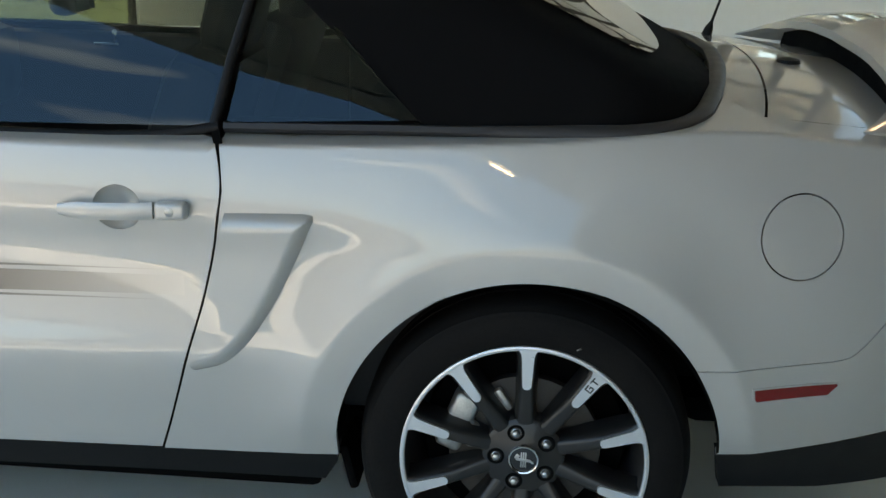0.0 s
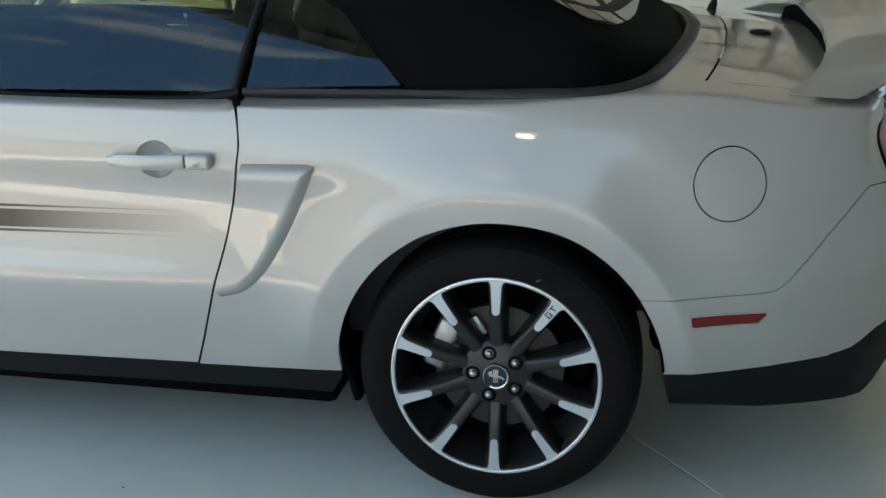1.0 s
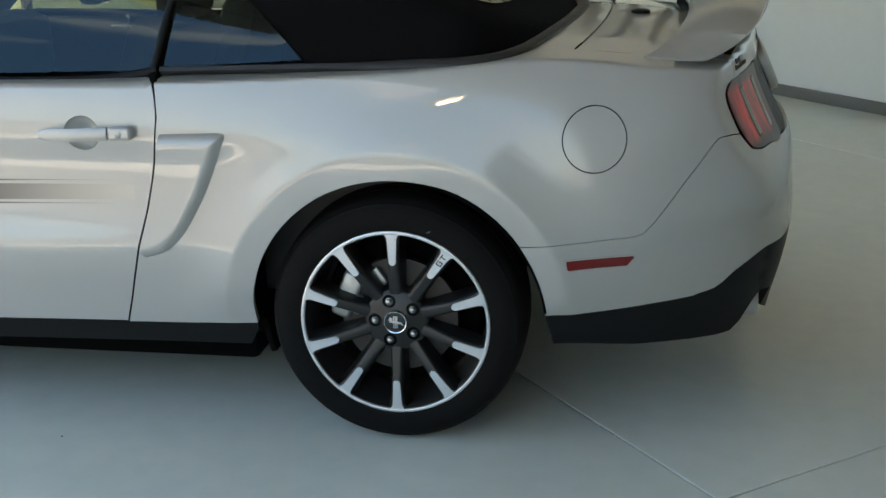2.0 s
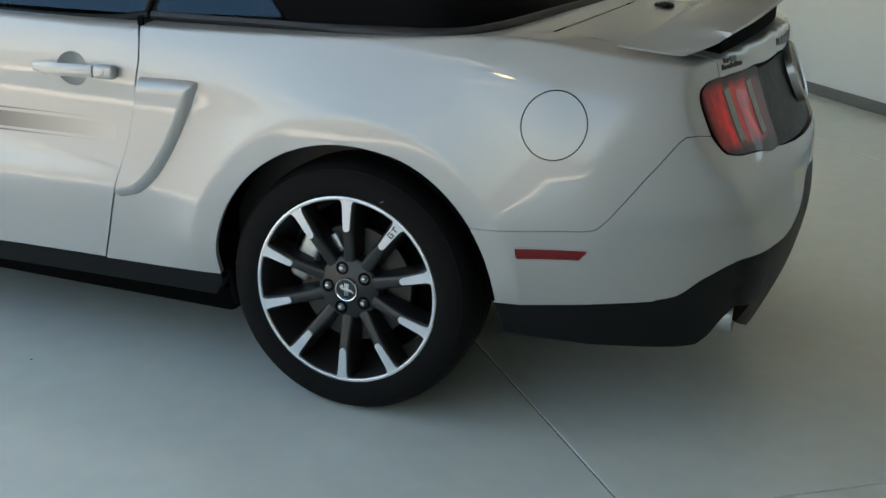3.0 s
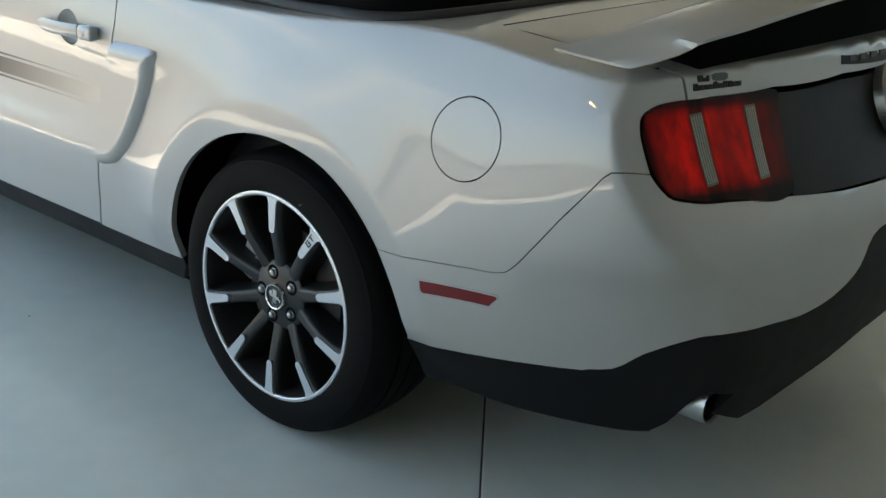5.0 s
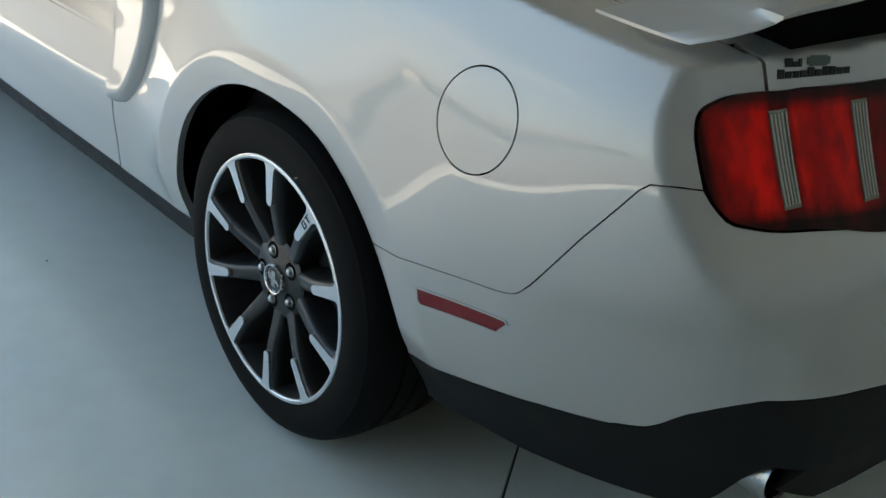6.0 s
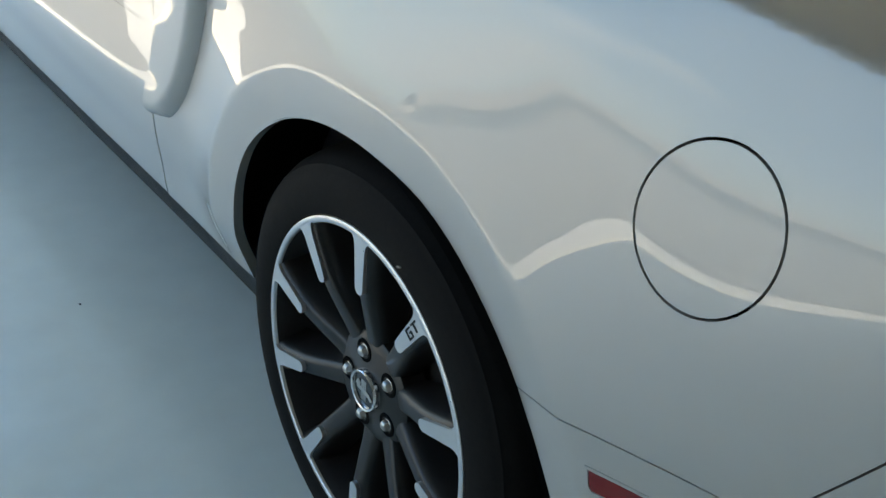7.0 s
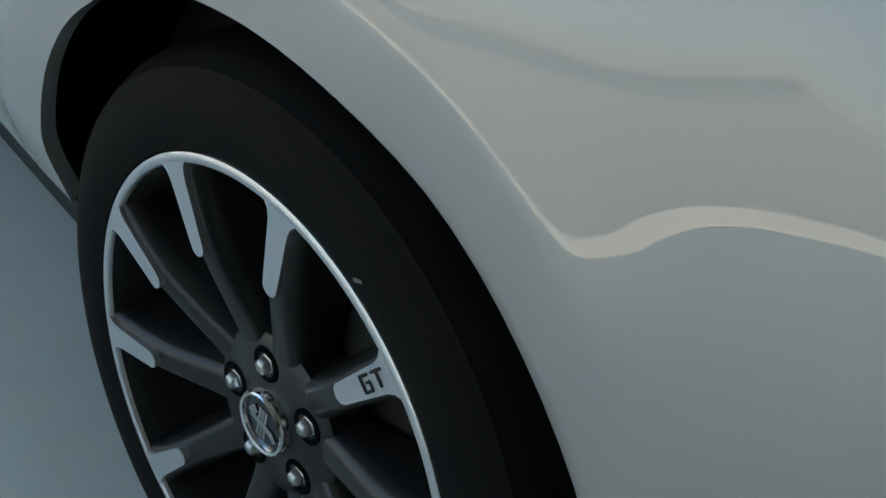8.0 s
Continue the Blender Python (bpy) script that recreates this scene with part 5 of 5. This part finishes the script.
# window wall: piers, sill and head round tall paned windows
W0, W1, SILL_Z, HEAD_Z = -2.1, 1.4, 0.12, 2.2
room_box("wall_window", (0.2, W0 - OPEN_Y, HIGH), (WALL_X - 0.1, (W0 + OPEN_Y) / 2, HIGH / 2), WALL, "white wall pier beside the windows", "wall")
room_box("wall_window", (0.2, WALL_Y - W1, HIGH), (WALL_X - 0.1, (WALL_Y + W1) / 2, HIGH / 2), WALL, "white wall pier beside the windows", "wall")
room_box("wall_window", (0.2, W1 - W0, SILL_Z), (WALL_X - 0.1, (W0 + W1) / 2, SILL_Z / 2), WALL, "white wall below the windows", "wall")
room_box("wall_window", (0.2, W1 - W0, HIGH - HEAD_Z), (WALL_X - 0.1, (W0 + W1) / 2, (HIGH + HEAD_Z) / 2), WALL, "white wall above the windows", "wall")


def paned_window(name, label, length, low, high, columns, rows, place):
    """Grey bars of a window bank along local y; place puts it into the wall."""
    w = tagged(new(name), label, "window", "", "structure")
    for k in range(columns + 1):
        bm = bmesh.new()
        box(bm, (0.08, 0.07, high - low), (0, length * k / columns, (high + low) / 2), None, 0.008, 1)
        part("mullion", bm, BAR_GREY, w, m=place)
    for k in range(rows + 1):
        bm = bmesh.new()
        box(bm, (0.06, length, 0.06), (0, length / 2, low + (high - low) * k / rows), None, 0.006, 1)
        part("transom", bm, BAR_GREY, w, m=place)
    wide, tall = length / columns - 0.07, (high - low) / rows - 0.06
    pane = bpy.data.meshes.new("pane")
    pane.from_pydata([(0, -wide / 2, -tall / 2), (0, wide / 2, -tall / 2), (0, wide / 2, tall / 2), (0, -wide / 2, tall / 2)], [], [(0, 1, 2, 3)])
    pane.materials.append(PANE)
    for i in range(columns):
        for j in range(rows):
            ob = child(new("pane", pane), w)
            ob.matrix_local = place @ Matrix.Translation((0, length * (i + 0.5) / columns, low + (high - low) * (j + 0.5) / rows))
            ob.visible_shadow = False
    return w


paned_window("window_1", "tall grey-framed paned windows onto a lawn", W1 - W0, SILL_Z, HEAD_Z, 3, 2, ROOM @ Matrix.Translation((WALL_X - 0.1, W0, 0)))
paned_window("window_2", "high grey-framed paned windows with bright sky behind", FW1 - FW0, FSILL, FHEAD, 10, 3, ROOM @ Matrix.Translation((FW1, WALL_Y + 0.1, 0)) @ pose(0, 0, 0, 0, 0, 90))

# floor: slabs with chamfered edges and dark filler low in the joints between them
JOINT_Y = 0.493
JOINT_X = 0.66
floor = tagged(new("floor"), "glossy pale grey epoxy floor with dark joints", "floor", "", "structure")
bm = bmesh.new()
box(bm, (EAST_X - WALL_X, WALL_Y - OPEN_Y, 0.1), ((EAST_X + WALL_X) / 2, (WALL_Y + OPEN_Y) / 2, -0.055))
part("joint_filler", bm, JOINT, floor, "dark joint filler", m=ROOM)
edges_u, edges_v = (WALL_X, JOINT_X, EAST_X), (OPEN_Y, JOINT_Y, JOINT_Y + 3.0, WALL_Y)
for u0, u1 in zip(edges_u, edges_u[1:]):
    for v0, v1 in zip(edges_v, edges_v[1:]):
        bm = bmesh.new()
        box(bm, (u1 - u0 - 0.005, v1 - v0 - 0.005, 0.2), ((u0 + u1) / 2, (v0 + v1) / 2, -0.1), None, 0.002, 1)
        part("slab", bm, FLOOR, floor, m=ROOM)

# outside: driveway, lawn
bm = bmesh.new()
bmesh.ops.create_grid(bm, x_segments=8, y_segments=8, size=400)
tagged(part("ground", bm, GRASS, m=Matrix.Translation((0, 0, -0.22))), "green lawn reaching the horizon", "ground", "", "structure")
room_box("driveway", (60, 0.5, 0.2), (0, OPEN_Y - 0.25, -0.115), CONCRETE, "sunlit pale concrete apron before the garage", "driveway")
room_box("road", (160, 90.0, 0.2), (0, OPEN_Y - 45.5, -0.125), ASPHALT, "grey asphalt yard", "road")


def house(u0, u1, v0, v1, eaves, ridge):
    """A low house across the yard: walls, a gabled roof with overhang, and shuttered openings."""
    h = thing("house", "low grey-sided house with a dark gabled roof", "house")
    bm = bmesh.new()
    box(bm, (u1 - u0, v1 - v0, eaves), ((u0 + u1) / 2, (v0 + v1) / 2, eaves / 2 - 0.1))
    part("house_wall", bm, SIDING, h, m=ROOM)
    bm = bmesh.new()
    mid = (v0 + v1) / 2
    ring = [[bm.verts.new((u, v, z)) for v, z in ((v0 - 0.4, eaves - 0.25), (mid, ridge), (v1 + 0.4, eaves - 0.25), (v1 + 0.4, eaves - 0.4), (mid, ridge - 0.18), (v0 - 0.4, eaves - 0.4))] for u in (u0 - 0.4, u1 + 0.4)]
    for k in range(6):
        bm.faces.new((ring[0][k], ring[0][(k + 1) % 6], ring[1][(k + 1) % 6], ring[1][k]))
    for r in ring:
        bm.faces.new((r[0], r[1], r[4], r[5]))
        bm.faces.new((r[1], r[2], r[3], r[4]))
    bmesh.ops.recalc_face_normals(bm, faces=bm.faces[:])
    part("house_roof", bm, SHINGLE, h, "dark shingle roof", 20, ROOM)
    return h


house(15.0, 52.0, -68.0, -58.0, 2.3, 3.9)

# a belt of trees round the grounds: trunks, and crowns of small leaves
def tree_belt():
    rng = random.Random(7)
    verts, faces = [], []
    for k in range(50):
        u = WALL_X - 22 + rng.uniform(-4, 4)
        v = -30 + 60 * k / 49 + rng.uniform(-0.6, 0.6)
        tall, wide = rng.uniform(3.6, 5.6), rng.uniform(1.6, 2.6)
        for _ in range(420):
            a, h = rng.uniform(0, 6.283), rng.random()
            r = wide * math.sqrt(rng.random()) * math.sin(math.pi * (0.12 + 0.8 * h)) * (0.75 + 0.25 * math.sin(3 * a + k))
            p = ROOM @ Vector((u + r * math.cos(a), v + r * math.sin(a), 0.2 + tall * h))
            s = rng.uniform(0.12, 0.28)
            d1 = Vector((rng.uniform(-1, 1), rng.uniform(-1, 1), rng.uniform(-1, 1))).normalized() * s
            d2 = Vector((rng.uniform(-1, 1), rng.uniform(-1, 1), rng.uniform(-1, 1))).normalized() * s
            n = len(verts)
            verts.extend([tuple(p - d1), tuple(p + d2), tuple(p + d1), tuple(p - d2)])
            faces.append((n, n + 1, n + 2, n + 3))
    me = mesh_from("tree_belt", verts, faces, LEAVES, smooth=False)
    tagged(new("tree_belt", me), "belt of green trees beyond the lawn", "trees", "", "stuff")


tree_belt()

# strip lamps: a white tray and a glowing tube, hung on two rods
def strip_lamp(u, v, z, turn):
    lamp = thing("strip_lamp", "white strip lamp with a glowing warm tube", "lamp", "strip lamps")
    bm = bmesh.new()
    box(bm, (0.42, 0.12, 0.05), (0, 0, 0.05), None, 0.01, 2)
    part("lamp_tray", bm, WALL, lamp)
    bm = bmesh.new()
    lathe(bm, [(0.0, -0.10), (0.009, -0.099), (0.010, -0.095), (0.010, 0.095), (0.009, 0.099), (0.0, 0.10)], 20)
    bmesh.ops.recalc_face_normals(bm, faces=bm.faces[:])
    part("lamp_tube", bm, LAMP_FACE, lamp, "glowing tube", m=pose(0, 0, 0, 0, 0, 90))
    for x in (-0.15, 0.15):
        bm = bmesh.new()
        lathe(bm, [(0.0, 0.0), (0.006, 0.0), (0.006, HIGH - z - 0.07), (0.0, HIGH - z - 0.07)], 10)
        bmesh.ops.recalc_face_normals(bm, faces=bm.faces[:])
        part("lamp_rod", bm, STEEL, lamp, m=Matrix.Translation((x, 0, 0.07)) @ pose(0, 0, 0, 90, 0, 0))
    lamp.matrix_world = ROOM @ Matrix.Translation((u, v, z)) @ pose(0, 0, 0, 0, 0, turn)
    return lamp


strip_lamp(2.68, -2.05, 2.69, 10)
strip_lamp(0.10, 1.93, 3.10, 40)


# a crumb of dirt on the floor
def crumb(x, y, size, turn):
    bm = bmesh.new()
    bmesh.ops.create_icosphere(bm, subdivisions=1, radius=size)
    for v in bm.verts:
        v.co.x *= 1.6
        v.co.z *= 0.4
        v.co += Vector((noise.noise(v.co * 300 + Vector((x, y, 0))),) * 3) * size * 0.4
    return tagged(part("crumb", bm, JOINT, None, "", 30, pose(x, y, FLOOR_Z + size * 0.3, 0, 0, turn)), "small dark crumb of dirt on the floor", "dirt")


crumb(-0.889, -0.09, 0.0024, 20)
